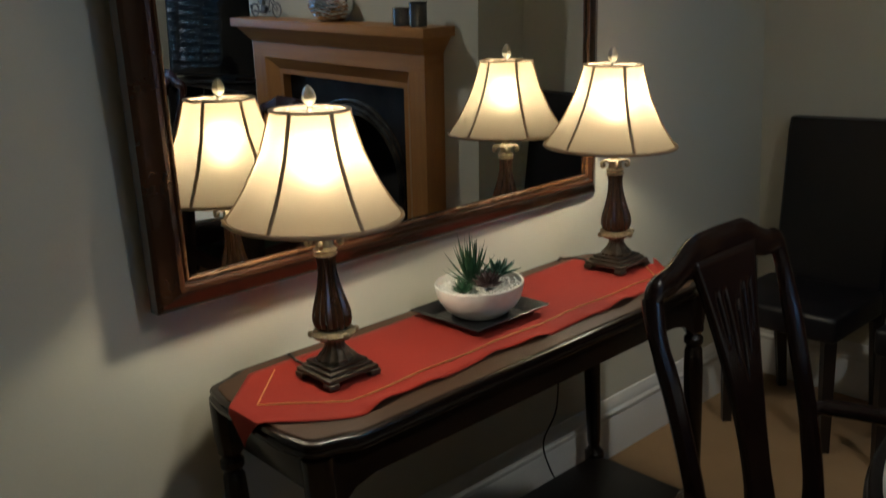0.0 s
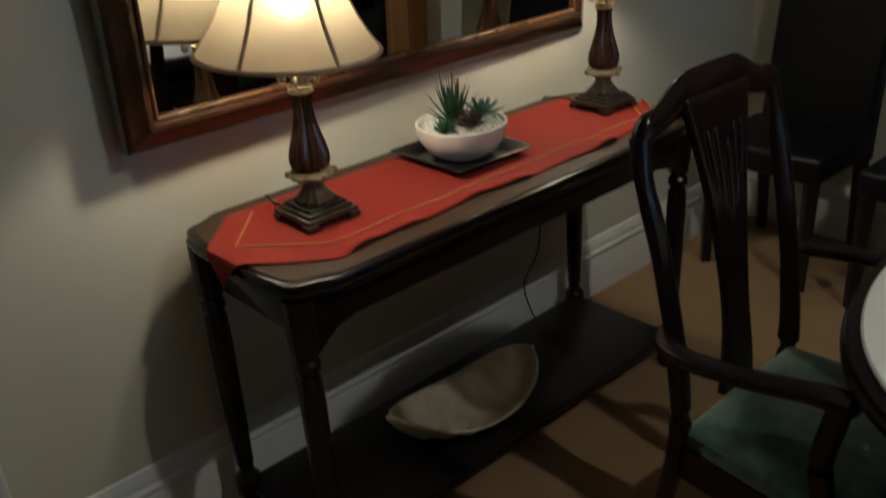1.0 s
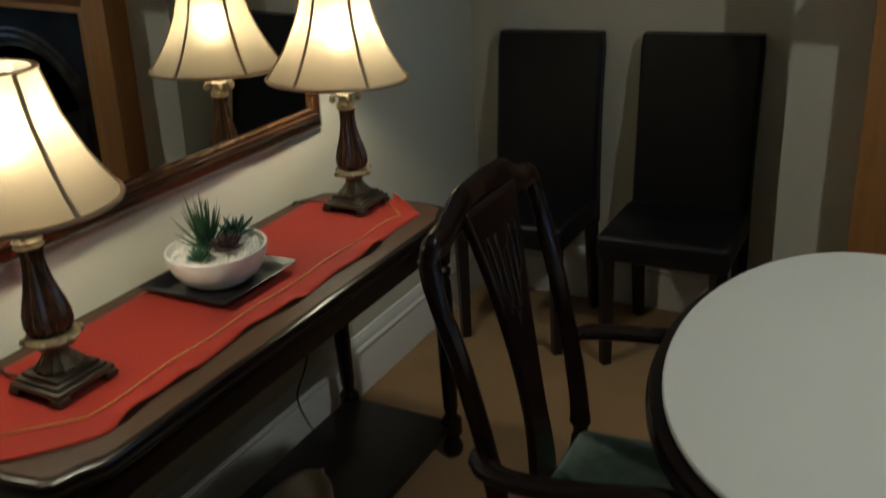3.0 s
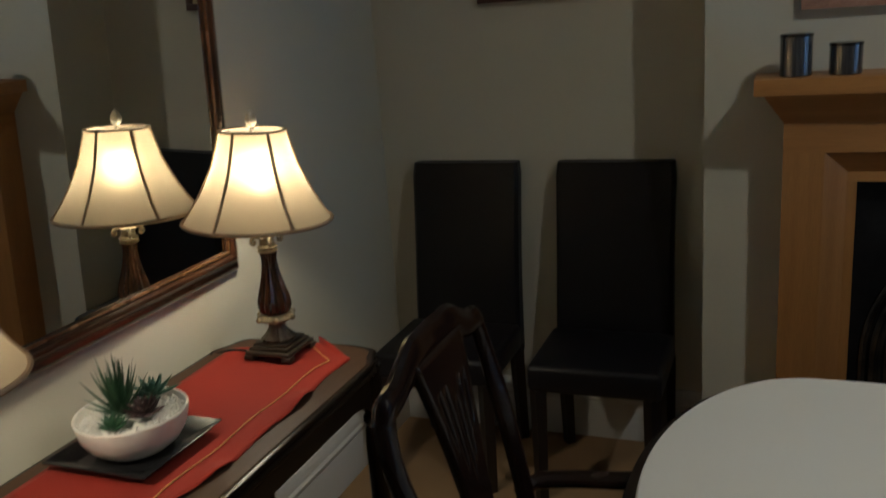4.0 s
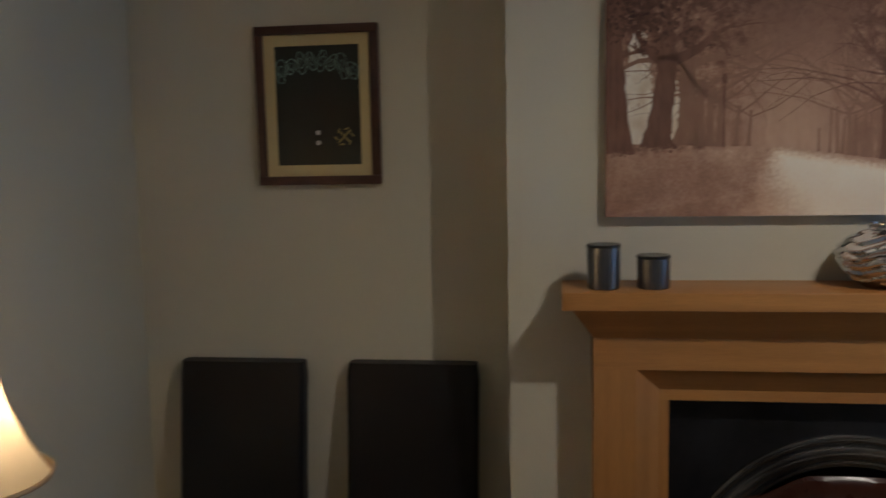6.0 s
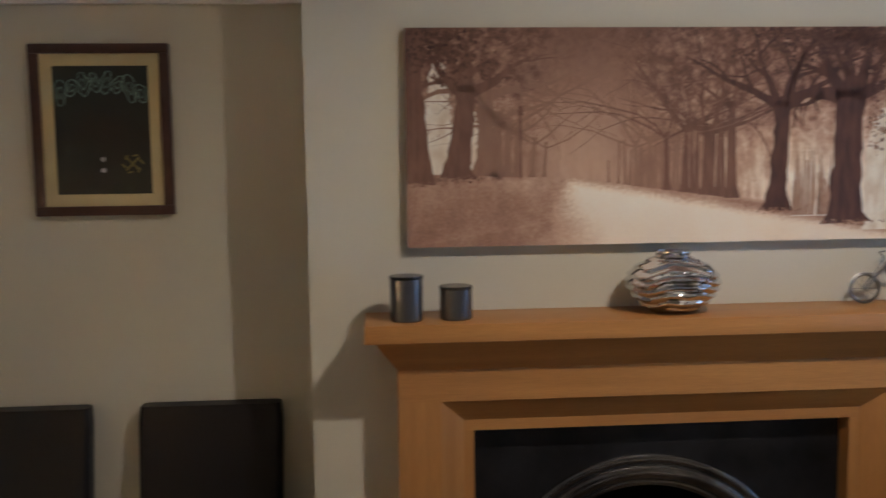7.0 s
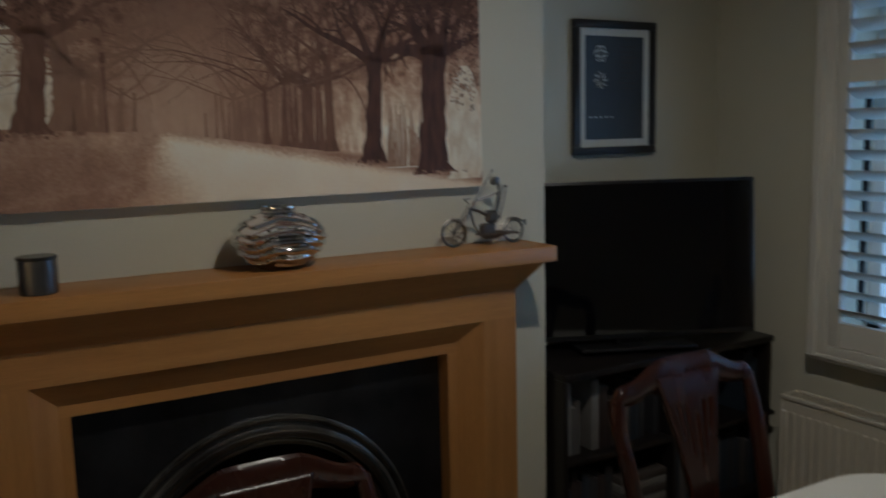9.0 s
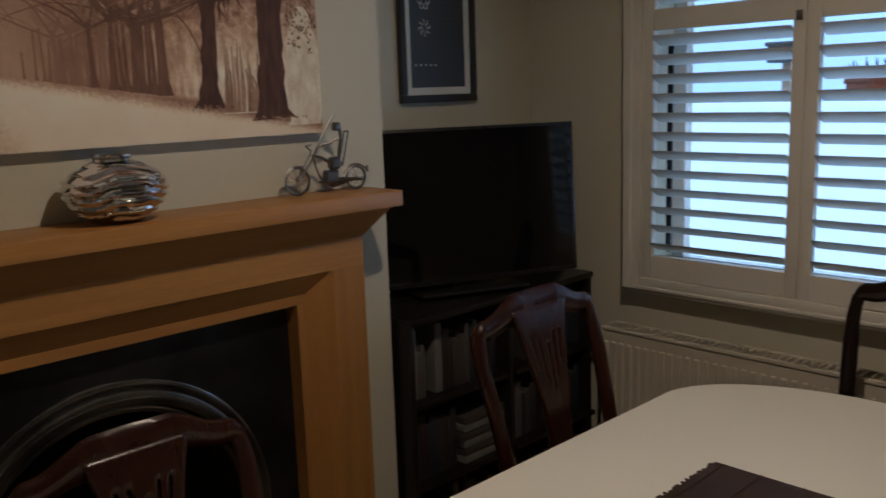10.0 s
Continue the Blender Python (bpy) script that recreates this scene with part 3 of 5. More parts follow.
def runner():
    # cloth laid along the console with a pointed end that hangs over the edge
    b = bmesh.new()
    ny, nx = 150, 22
    rnd_ = random.Random(2)
    ph = [rnd_.uniform(0, 6.28) for _ in range(6)]
    y0, y1 = 0.722, 2.058

    def spot(u, v):
        y = y0 + (y1 - y0) * v
        xb, xf = 0.090, 0.432
        # the ends run to a point
        hi = max(0.0, (y - 1.975) / 0.083)
        lo_b, lo_f = max(0.0, (0.892 - y) / 0.170), max(0.0, (0.940 - y) / 0.218)
        kb, kf = min(1.0, max(lo_b, hi)), min(1.0, max(lo_f ** 1.15, hi))
        tipx = 0.268 if y < 1.0 else 0.300
        xb2, xf2 = xb + (tipx - xb) * kb, xf + (tipx - xf) * kf
        wav = 0.006 * math.sin(9 * y + ph[0]) + 0.005 * math.sin(23 * y + ph[1])
        x = xb2 + (xf2 + wav - xb2) * u
        z = 0.7685 + 0.0012 * math.sin(14 * y + 3 * u + ph[2])
        edge = max(0.0, u - 0.86) / 0.14
        z += edge * max(0.0, 0.010 * math.sin(19 * y + ph[3]) + 0.006 * math.sin(41 * y + ph[4]))
        if y < 0.790:
            d = 0.790 - y
            y = 0.790 - 0.012 * math.sin(min(1.0, d / 0.016) * 1.57) - 0.05 * max(0.0, d - 0.016)
            z -= max(0.0, d - 0.004)
        return Vector((x, y, z))
    rows = [[b.verts.new(spot(i / nx, j / ny)) for i in range(nx + 1)] for j in range(ny + 1)]
    for j in range(ny):
        for i in range(nx):
            b.faces.new((rows[j][i], rows[j][i + 1], rows[j + 1][i + 1], rows[j + 1][i]))
    bmesh.ops.remove_doubles(b, verts=b.verts, dist=0.0004)
    r = thing("table_runner", (0, 0, 0), "red cotton table runner with a gold stitched border on the console", "table runner")
    cloth = part("cloth", b, RUNNER, r)
    so = cloth.modifiers.new("thick", "SOLIDIFY")
    so.thickness, so.offset = 0.0016, 1
    # stitched line a few centimetres in from the edge
    line = [(0.122, 0.938), (0.250, 0.822), (0.376, 0.955)] + [(0.376 + 0.004 * math.sin(i * 1.3), 0.955 + i * 0.05) for i in range(1, 20)] + [(0.388, 1.945), (0.300, 2.020), (0.13, 1.955)]
    pts = []
    for (xa, ya), (xb_, yb) in zip(line, line[1:]):
        for s in range(6):
            t_ = s / 6
            x, y = xa + (xb_ - xa) * t_, ya + (yb - ya) * t_
            p = spot((x - 0.09) / 0.342, (y - y0) / (y1 - y0))
            pts.append(Vector((x, y, max(p.z, 0.7685) + 0.0026)))
    part("stitching", tube(pts, 0.0014, 5), THREAD, r, "gold stitched line")


runner()


def table_lamp(place, first):
    t = thing("table_lamp", place, "lit table lamp with bronze fluted stem and cream bell shade", "lamp", "lamps on the console")
    b = boxes((-0.062, 0.062, -0.062, 0.062, 0.012, 0.022), (-0.054, 0.054, -0.054, 0.054, 0.022, 0.030), (-0.046, 0.046, -0.046, 0.046, 0.030, 0.038), bevel=0.0025)
    part("base_plate", b, BRONZEDK, t, "dark bronzed square plinth")
    for sx in (-1, 1):
        for sy in (-1, 1):
            part("foot", boxes((sx * 0.052 - 0.013, sx * 0.052 + 0.013, sy * 0.052 - 0.013, sy * 0.052 + 0.013, 0, 0.0125), bevel=0.003), BRONZEDK, t)
    part("pedestal", lathe([(0.04, 0.038), (0.041, 0.044), (0.034, 0.050), (0.026, 0.060), (0.020, 0.072), (0.021, 0.080), (0.030, 0.088), (0.036, 0.093)], 40, 14, 0.05), BRONZE, t, "bronze leaf-cast pedestal")
    b = lathe([(0.03, 0.088), (0.044, 0.091), (0.047, 0.096), (0.044, 0.101), (0.036, 0.106)], 36)
    for i in range(6):
        a = i * math.pi / 3
        bmesh.ops.create_icosphere(b, subdivisions=2, radius=0.008, matrix=Matrix.Translation((0.046 * math.cos(a), 0.046 * math.sin(a), 0.097)))
    part("collar", b, GOLD, t, "beaded gold collar")
    part("stem", lathe([(0.028, 0.104), (0.036, 0.112), (0.0395, 0.125), (0.039, 0.138), (0.035, 0.155), (0.029, 0.176), (0.023, 0.200), (0.019, 0.225), (0.018, 0.245), (0.021, 0.262)], 64, 16, 0.055), AMBER, t, "brown fluted stem")
    part("neck", lathe([(0.020, 0.260), (0.025, 0.264), (0.021, 0.269), (0.025, 0.274), (0.018, 0.280), (0.017, 0.296), (0.022, 0.300), (0.012, 0.306), (0.009, 0.40)], 28), GOLD, t, "gold neck")
    for k in range(4):
        a = k * math.pi / 2 + math.pi / 4
        pts = [(0.014, 0.296), (0.024, 0.300), (0.034, 0.297), (0.038, 0.289), (0.033, 0.283), (0.028, 0.287), (0.030, 0.292)]
        part("scroll", tube(smooth_path([(r * math.cos(a), r * math.sin(a), z) for r, z in pts], 4), 0.0042, 8), GOLD, t)
    # bell shade, open above and below
    prof = [(0.176, 0.340), (0.166, 0.354), (0.149, 0.378), (0.131, 0.408), (0.115, 0.440), (0.099, 0.475), (0.087, 0.515), (0.0755, 0.557)]
    b = bmesh.new()
    seg = 72
    rings = [[b.verts.new((r * (1 - 0.018 * abs(math.sin(3 * (2 * math.pi * i / seg)))) * math.cos(2 * math.pi * i / seg), r * (1 - 0.018 * abs(math.sin(3 * (2 * math.pi * i / seg)))) * math.sin(2 * math.pi * i / seg), z)) for i in range(seg)] for r, z in prof]
    for p, q in zip(rings, rings[1:]):
        for i in range(seg):
            b.faces.new((p[i], p[(i + 1) % seg], q[(i + 1) % seg], q[i]))
    sh = part("shade", b, SHADE, t, "cream fabric bell shade, lit from within")
    # the shade sits slightly askew on its harp
    sh.matrix_basis = Matrix.Translation((0, 0, 0.557)) @ Matrix.Rotation(radians(3.5), 4, Vector((-0.63, 0.77, 0))) @ Matrix.Translation((0, 0, -0.557))
    for k in range(6):
        a = first + k * math.pi / 3
        part("rib", tube([((r + 0.0012) * math.cos(a), (r + 0.0012) * math.sin(a), z) for r, z in prof], 0.0045, 6, flat=0.45), TRIM, sh)
    part("rim", tube([(0.0755 * math.cos(i * math.pi / 36), 0.0755 * math.sin(i * math.pi / 36), 0.554) for i in range(73)], 0.0058, 8, flat=0.5), TRIM, sh)
    part("rim", tube([(0.1755 * math.cos(i * math.pi / 36), 0.1755 * math.sin(i * math.pi / 36), 0.342) for i in range(73)], 0.0046, 6), TRIM, sh)
    b = bmesh.new()
    for k in range(3):
        a = k * 2 * math.pi / 3
        tube([(0, 0, 0.552), (0.075 * math.cos(a), 0.075 * math.sin(a), 0.555)], 0.0013, 5, b)
    part("spider", b, GOLD, t)
    part("harp", tube(smooth_path([(0, 0.008, 0.39), (0, 0.045, 0.42), (0, 0.045, 0.50), (0, 0, 0.552), (0, -0.045, 0.50), (0, -0.045, 0.42), (0, -0.008, 0.39)], 5), 0.0015, 5), GOLD, t)
    part("finial", lathe([(0.003, 0.550), (0.006, 0.556), (0.005, 0.561), (0.011, 0.568), (0.0135, 0.577), (0.011, 0.588), (0.006, 0.597), (0.0, 0.602)], 20, 5, 0.12), CRYSTAL, t, "ribbed resin finial")
    bulb = part("bulb", lathe([(0.012, 0.405), (0.013, 0.425), (0.026, 0.450), (0.030, 0.465), (0.026, 0.481), (0.014, 0.491), (0.0, 0.494)], 20), BULB, t, "glowing bulb")
    bulb.visible_shadow = False
    return t


for (lx, ly), turn in zip(LAMPS, (-0.05, 0.50)):
    table_lamp((lx, ly, 0.771), turn)


def cord(points, label):
    c = thing("lamp_cord", (0, 0, 0), label, "cable", "lamp cords")
    part("flex", tube(smooth_path(points, 8), 0.0028, 7), CORD, c)
    return c


cord([(0.19, 1.0, 0.776), (0.15, 0.985, 0.782), (0.115, 0.995, 0.775), (0.06, 1.01, 0.768), (0.026, 1.02, 0.70), (0.03, 1.03, 0.45), (0.05, 1.02, 0.25), (0.035, 1.05, 0.13), (0.03, 1.09, 0.02)], "black lamp cord trailing from the lamp to the floor")
cord([(0.19, 1.95, 0.776), (0.14, 1.92, 0.790), (0.10, 1.91, 0.784), (0.06, 1.93, 0.770), (0.026, 1.945, 0.70), (0.026, 1.95, 0.50), (0.04, 1.92, 0.30), (0.035, 1.86, 0.20), (0.04, 1.88, 0.10), (0.03, 1.93, 0.02)], "black lamp cord looping down behind the console")


def tray():
    t = thing("square_tray", (0.22, 1.456, 0.7705), "black lacquered square tray on the red runner", "tray")
    b = bmesh.new()
    rows = []
    for half, z in ((0.075, 0.0), (0.08, 0.0), (0.121, 0.019), (0.121, 0.022), (0.117, 0.022), (0.078, 0.005)):
        rows.append([b.verts.new((sx * half, sy * half, z)) for sx, sy in ((1, 1), (-1, 1), (-1, -1), (1, -1))])
    for p, q in zip(rows, rows[1:]):
        for i in range(4):
            b.faces.new((p[i], p[(i + 1) % 4], q[(i + 1) % 4], q[i]))
    b.faces.new(rows[0])
    b.faces.new(rows[-1])
    bmesh.ops.bevel(b, geom=[e for e in b.edges], offset=0.0015, segments=1, affect="EDGES")
    part("dish", b, BLACKTRAY, t)


tray()
BOWL = (0.222, 1.458, 0.776)


def planter():
    p = thing("planter_bowl", BOWL, "white marble bowl planted with succulents on a black tray", "planter")
    part("bowl", lathe([(0.0, 0.0), (0.055, 0.0), (0.064, 0.004), (0.085, 0.020), (0.100, 0.042), (0.107, 0.066), (0.109, 0.078), (0.1075, 0.081), (0.103, 0.080), (0.100, 0.064), (0.09, 0.045), (0.0, 0.040)], 56), MARBLE, p)
    rnd_ = random.Random(5)
    b = lathe([(0.0, 0.066), (0.1005, 0.064)], 24)
    for i in range(420):
        a, r = rnd_.uniform(0, 6.283), 0.099 * math.sqrt(rnd_.random())
        s = rnd_.uniform(0.0025, 0.0055)
        m = Matrix.Translation((r * math.cos(a), r * math.sin(a), 0.066 + rnd_.uniform(0, 0.005))) @ Euler((rnd_.random() * 3, rnd_.random() * 3, 0)).to_matrix().to_4x4() @ Matrix.Diagonal((s, s * 0.8, s * 0.7, 1))
        bmesh.ops.create_icosphere(b, subdivisions=1, radius=1, matrix=m)
    g = part("gravel", b, PEBBLE, p, "small white pebbles")
    g["kind"] = "stuff"


planter()


def leaf(b, base, direction, length, width, thick=0.3, curl=0.0):
    d = Vector(direction).normalized()
    side = d.cross(Vector((0, 0, 1)))
    side = side.normalized() if side.length > 1e-3 else Vector((1, 0, 0))
    up = side.cross(d)
    pts = [Vector(base) + d * length * s + up * curl * length * s * s for s in (0, 0.25, 0.5, 0.75, 1.0)]
    tube(pts, [width * k for k in (0.55, 1.0, 0.85, 0.5, 0.04)], 6, b, thick)


def rosette(name, place, rings_, mat, label, seed):
    r_ = random.Random(seed)
    t = thing(name, place, label, "succulent", "succulents in the bowl")
    for count, elev, length, width in rings_:
        for i in range(count):
            a = 2 * math.pi * (i + r_.uniform(-0.15, 0.15)) / count + r_.random() * 0.3
            e = radians(elev + r_.uniform(-6, 6))
            b = bmesh.new()
            leaf(b, (0, 0, 0.004), (math.cos(a) * math.cos(e), math.sin(a) * math.cos(e), math.sin(e)), length * r_.uniform(0.88, 1.1), width, 0.4, 0.12)
            part("leaf", b, mat, t)


bx, by, bz = BOWL[0], BOWL[1], BOWL[2] + 0.066
rosette("spiky_succulent", (bx - 0.02, by - 0.005, bz), ((11, 26, 0.080, 0.0058), (12, 50, 0.104, 0.0056), (11, 68, 0.118, 0.005), (6, 84, 0.122, 0.0048)), LEAF, "tall spiky green succulent in white pebbles", 11)
rosette("rosette_succulent", (bx + 0.005, by + 0.060, bz + 0.014), ((10, 12, 0.058, 0.009), (9, 32, 0.052, 0.009), (7, 55, 0.042, 0.008), (4, 75, 0.026, 0.006)), LEAF2, "blue green rosette succulent in white pebbles", 12)
rosette("dark_succulent", (bx + 0.045, by - 0.012, bz + 0.012), ((9, 12, 0.042, 0.013), (9, 36, 0.041, 0.012), (7, 60, 0.038, 0.011), (4, 80, 0.033, 0.009)), PURPLE, "dark purple brown rosette succulent", 13)
rosette("clump_succulent", (bx + 0.01, by - 0.062, bz), ((10, 20, 0.034, 0.008), (9, 45, 0.036, 0.008), (6, 70, 0.034, 0.007)), LEAF, "small bright green succulent clump", 14)
rosette("clump_succulent", (bx - 0.055, by + 0.03, bz), ((8, 25, 0.034, 0.007), (7, 55, 0.040, 0.007)), LEAF, "small green succulent clump at the bowl rim", 15)


def leaf_dish():
    d = thing("leaf_dish", (0.318, 1.328, 0.107), "beige boat-shaped leaf dish with carved ribs on the shelf", "dish", turn=-8)
    b = bmesh.new()
    nu, nv = 44, 18
    grid = {}
    for i in range(nu + 1):
        u = -1 + 2 * i / nu
        half = 0.112 * (max(0.0, 1 - abs(u) ** (2.8 if u > 0 else 2.0))) ** (0.55 if u > 0 else 0.8) + 0.002
        rim = 0.060 + 0.066 * u * u + 0.018 * u
        for j in range(nv + 1):
            v = -1 + 2 * j / nv
            y = 0.215 * u * (1 - 0.06 * abs(v))
            z = 0.004 + rim * (abs(v) ** 1.9 * (1 - abs(u) ** 3) + abs(u) ** 3) + 0.0
            z += 0.0075 * math.sin(u * 23 + 4.0 * v) * (1 - abs(u) ** 2) * max(0.0, min(1.0, 1.6 * (0.45 - u))) * (1 - u * u) * (1 - abs(v) ** 4) + 0.004
            grid[i, j] = b.verts.new((half * v + 0.012 * math.sin(u * 1.6), y, z))
    for i in range(nu):
        for j in range(nv):
            b.faces.new((grid[i, j], grid[i + 1, j], grid[i + 1, j + 1], grid[i, j + 1]))
    ob = part("dish", b, CERAMIC, d)
    so = ob.modifiers.new("thick", "SOLIDIFY")
    so.thickness, so.offset = 0.006, 1
    part("foot", lathe([(0.03, 0.0), (0.034, 0.0), (0.034, 0.008), (0.028, 0.012)], 24), CERAMIC, d)


leaf_dish()


# ---- black upholstered chairs ----
def parsons_chair(place, label):
    c = thing("upholstered_chair", place, label, "chair", "black chairs in the alcove")
    hw = 0.20
    b = bmesh.new()
    n = 14
    rings = []
    for i in range(n + 1):
        s = i / n
        z = 0.36 + 0.682 * s
        y = 0.372 + 0.075 * s ** 1.3
        th = 0.040 - 0.014 * s
        w = hw - 0.003 * math.sin(s * 3.1) - (0.006 if i == n else 0)
        dz = 0.0 if i < n else -0.004
        prof = [(-w, -th * 0.6), (-w + 0.012, -th), (w - 0.012, -th), (w, -th * 0.6), (w, th * 0.6), (w - 0.012, th), (-w + 0.012, th), (-w, th * 0.6)]
        rings.append([b.verts.new((px, y + py, z + dz)) for px, py in prof])
    for p, q in zip(rings, rings[1:]):
        for k in range(8):
            b.faces.new((p[k], p[(k + 1) % 8], q[(k + 1) % 8], q[k]))
    b.faces.new(rings[0])
    b.faces.new(rings[-1])
    part("backrest", b, LEATHER, c)
    b = bmesh.new()
    box(b, -hw - 0.008, hw + 0.008, -0.02, 0.34, 0.385, 0.475, 0.018, 3)
    part("seat", b, LEATHER, c)
    for sx in (-1, 1):
        part("leg", tube([(sx * 0.178, 0.005, 0.39), (sx * 0.178, 0.002, 0.0)], [0.028, 0.022], 4), BLACKWOOD, c)
        part("leg", tube([(sx * 0.178, 0.36, 0.39), (sx * 0.178, 0.40, 0.0)], [0.028, 0.022], 4), BLACKWOOD, c)
    return c


parsons_chair((0.335, 2.69, 0), "black leather high-backed chair standing near the corner")
parsons_chair((0.866, 2.69, 0), "black leather high-backed chair beside the chimney breast")


# ---- dining table ----
TX, TY, TA, TB, STR = 2.36, 1.60, 0.300, 0.480, 0.885


def table_outline(grow):
    pts = []
    for s in (1, -1):
        for i in range(41):
            a = -math.pi / 2 + math.pi * i / 40
            pts.append((s * (STR + (TA + grow) * math.cos(a)), s * (TB + grow) * math.sin(a)))
    return pts


def dining_table():
    t = thing("dining_table", (TX, TY, 0), "long dark mahogany dining table with rounded ends", "table")
    part("tabletop", slab(table_outline(0.026), 0, 0, rows=[(0.02, 0.715), (0.006, 0.719), (0.0, 0.727), (0.0, 0.736), (0.006, 0.740), (0.004, 0.746), (0.006, 0.751), (0.012, 0.754)]), MAHOG, t, "dark mahogany top with a moulded edge")
    part("apron", slab(table_outline(-0.10), 0.64, 0.715), MAHOG, t)
    leg = [(0.0, 0), (0.022, 0.0), (0.028, 0.02), (0.02, 0.05), (0.022, 0.10), (0.034, 0.42), (0.04, 0.52), (0.03, 0.54), (0.042, 0.56), (0.042, 0.715)]
    for sx in (-1, 1):
        for sy in (-1, 1):
            part("leg", lathe(leg, 18, at=(sx * 0.72, sy * 0.30)), MAHOG, t)


dining_table()
cv = thing("table_cover", (TX, TY, 0.7545), "white felt-like protective cover on the dining table", "table cover")
part("pad", slab(table_outline(0.0), 0, 0, rows=[(0.002, 0.0), (0.0, 0.003), (0.0, 0.008), (0.003, 0.011)]), COVER, cv)


def placemat():
    m = thing("bamboo_placemat", (2.70, 1.60, 0.7660), "dark brown bamboo slat placemat with frayed edge on the table", "placemat")
    r_ = random.Random(9)
    n = 74
    for i in range(n):
        x = -0.222 + 0.444 * i / (n - 1)
        e0, e1 = r_.uniform(-0.005, 0.004), r_.uniform(-0.004, 0.005)
        part("slat", tube([(x, -0.155 + e0, 0.0026), (x + r_.uniform(-0.001, 0.001), 0, 0.0026), (x, 0.155 + e1, 0.0026)], 0.0031, 6, flat=0.7), BAMBOO, m)
    for y in (-0.13, -0.045, 0.045, 0.13):
        part("thread", tube([(-0.225 + 0.45 * i / 60, y + 0.001 * math.sin(i * 2), 0.0054 + 0.0006 * math.sin(i * 3)) for i in range(61)], 0.0011, 5), BAMBOO, m)


placemat()


# ---- dining chairs ----
def dining_chair(arms, wood):
    """Splat-back chair; the back stands at x = 0, the seat reaches to +x."""
    name, label = ("dining_armchair", "dark mahogany splat-back armchair with green velvet seat") if arms else ("dining_chair", "red mahogany splat-back dining chair with green velvet seat")
    c = thing(name, (0, 0, 0), label, "chair", "mahogany chairs round the table")
    top = 1.085 if arms else 1.03
    k = top - 0.49
    hw = 0.205
    for s in (-1, 1):
        pts = [(-0.075, s * (hw - 0.02), 0.0), (-0.035, s * (hw - 0.012), 0.22), (0.0, s * (hw - 0.01), 0.44), (-0.012, s * (hw - 0.006), 0.49 + 0.2 * k), (-0.05, s * (hw + 0.002), 0.49 + 0.52 * k),
               (-0.085, s * (hw + 0.010), 0.49 + 0.74 * k), (-0.102, s * (hw + 0.004), 0.49 + 0.86 * k)]
        part("back_post", tube(smooth_path(pts, 5), [0.021] * 8 + [0.023] * 8 + [0.021] * 8 + [0.019] * 7, 12, flat=0.8), wood, c)
    # crest rail: ears that curl over, a raised centre
    b = bmesh.new()
    pts = []
    for i in range(57):
        u = math.sin(math.pi / 2 * (-1 + 2 * i / 56))
        a = abs(u)
        rise = min(1.0, max(0.0, (a - 0.30) / 0.50))
        z = 0.49 + k * 0.995 - 0.042 * rise * rise * (3 - 2 * rise) - 0.030 * max(0, (a - 0.82) / 0.18) ** 2
        pts.append((u, Vector((-0.112 + 0.012 * a, (hw + 0.020) * u, z)), 0.046 + 0.016 * (1 - a ** 2)))
    rings = []
    for u, p, hgt in pts:
        a = abs(u)
        low = p.z - hgt - (0.062 * math.exp(-(u / 0.36) ** 2))
        ring = []
        for q in range(12):
            an = 2 * math.pi * q / 12
            ends = math.sqrt(max(0.02, 1 - (max(0.0, a - 0.9) / 0.1) ** 2))
            ring.append(b.verts.new((p.x + 0.017 * ends * math.sin(an), p.y, (p.z + low) / 2 + ends * (p.z - low) / 2 * math.cos(an))))
        rings.append(ring)
    for p, q in zip(rings, rings[1:]):
        for i in range(12):
            b.faces.new((p[i], p[(i + 1) % 12], q[(i + 1) % 12], q[i]))
    b.faces.new(rings[0])
    b.faces.new(rings[-1])
    part("crest_rail", b, wood, c)
    # pierced splat that fans out into the crest
    def spine(s):
        return -0.004 - 0.104 * s ** 1.35
    b = bmesh.new()
    nx, nz = 20, 40
    grid = {}
    for j in range(nz + 1):
        sv = -0.05 + 0.97 * j / nz
        wide = 0.036 + 0.012 * max(0, 0.2 - sv) / 0.2 + 0.064 * max(0.0, (sv - 0.22) / 0.70) ** 1.8
        for i in range(nx + 1):
            grid[i, j] = b.verts.new((spine(max(sv, 0.0)), wide * (-1 + 2 * i / nx), 0.49 + sv * k))
    for j in range(nz):
        for i in range(nx):
            # slits between the ribs, longer towards the middle
            if (i in (3, 16) and 29 <= j < 35) or (i in (6, 13) and 26 <= j < 35) or (i in (9, 10) and 24 <= j < 33 and (i + j // 20) % 2):
                continue
            b.faces.new((grid[i, j], grid[i + 1, j], grid[i + 1, j + 1], grid[i, j + 1]))
    bmesh.ops.delete(b, geom=[v for v in b.verts if not v.link_faces], context="VERTS")
    splat = part("splat", b, wood, c)
    so = splat.modifiers.new("thick", "SOLIDIFY")
    so.thickness, so.offset = 0.016, 0
    # seat frame and padded seat, wider in front
    fr = [(-0.012, -0.20), (0.43, -0.252), (0.445, -0.235), (0.445, 0.235), (0.43, 0.252), (-0.012, 0.20)]
    part("seat_rail", slab(fr, 0.360, 0.428), wood, c)
    cu = []
    for (px, py) in ((0.004, -0.192), (0.2, -0.216), (0.425, -0.240), (0.436, -0.22), (0.436, 0.22), (0.425, 0.240), (0.2, 0.216), (0.004, 0.192)):
        cu.append((px, py))
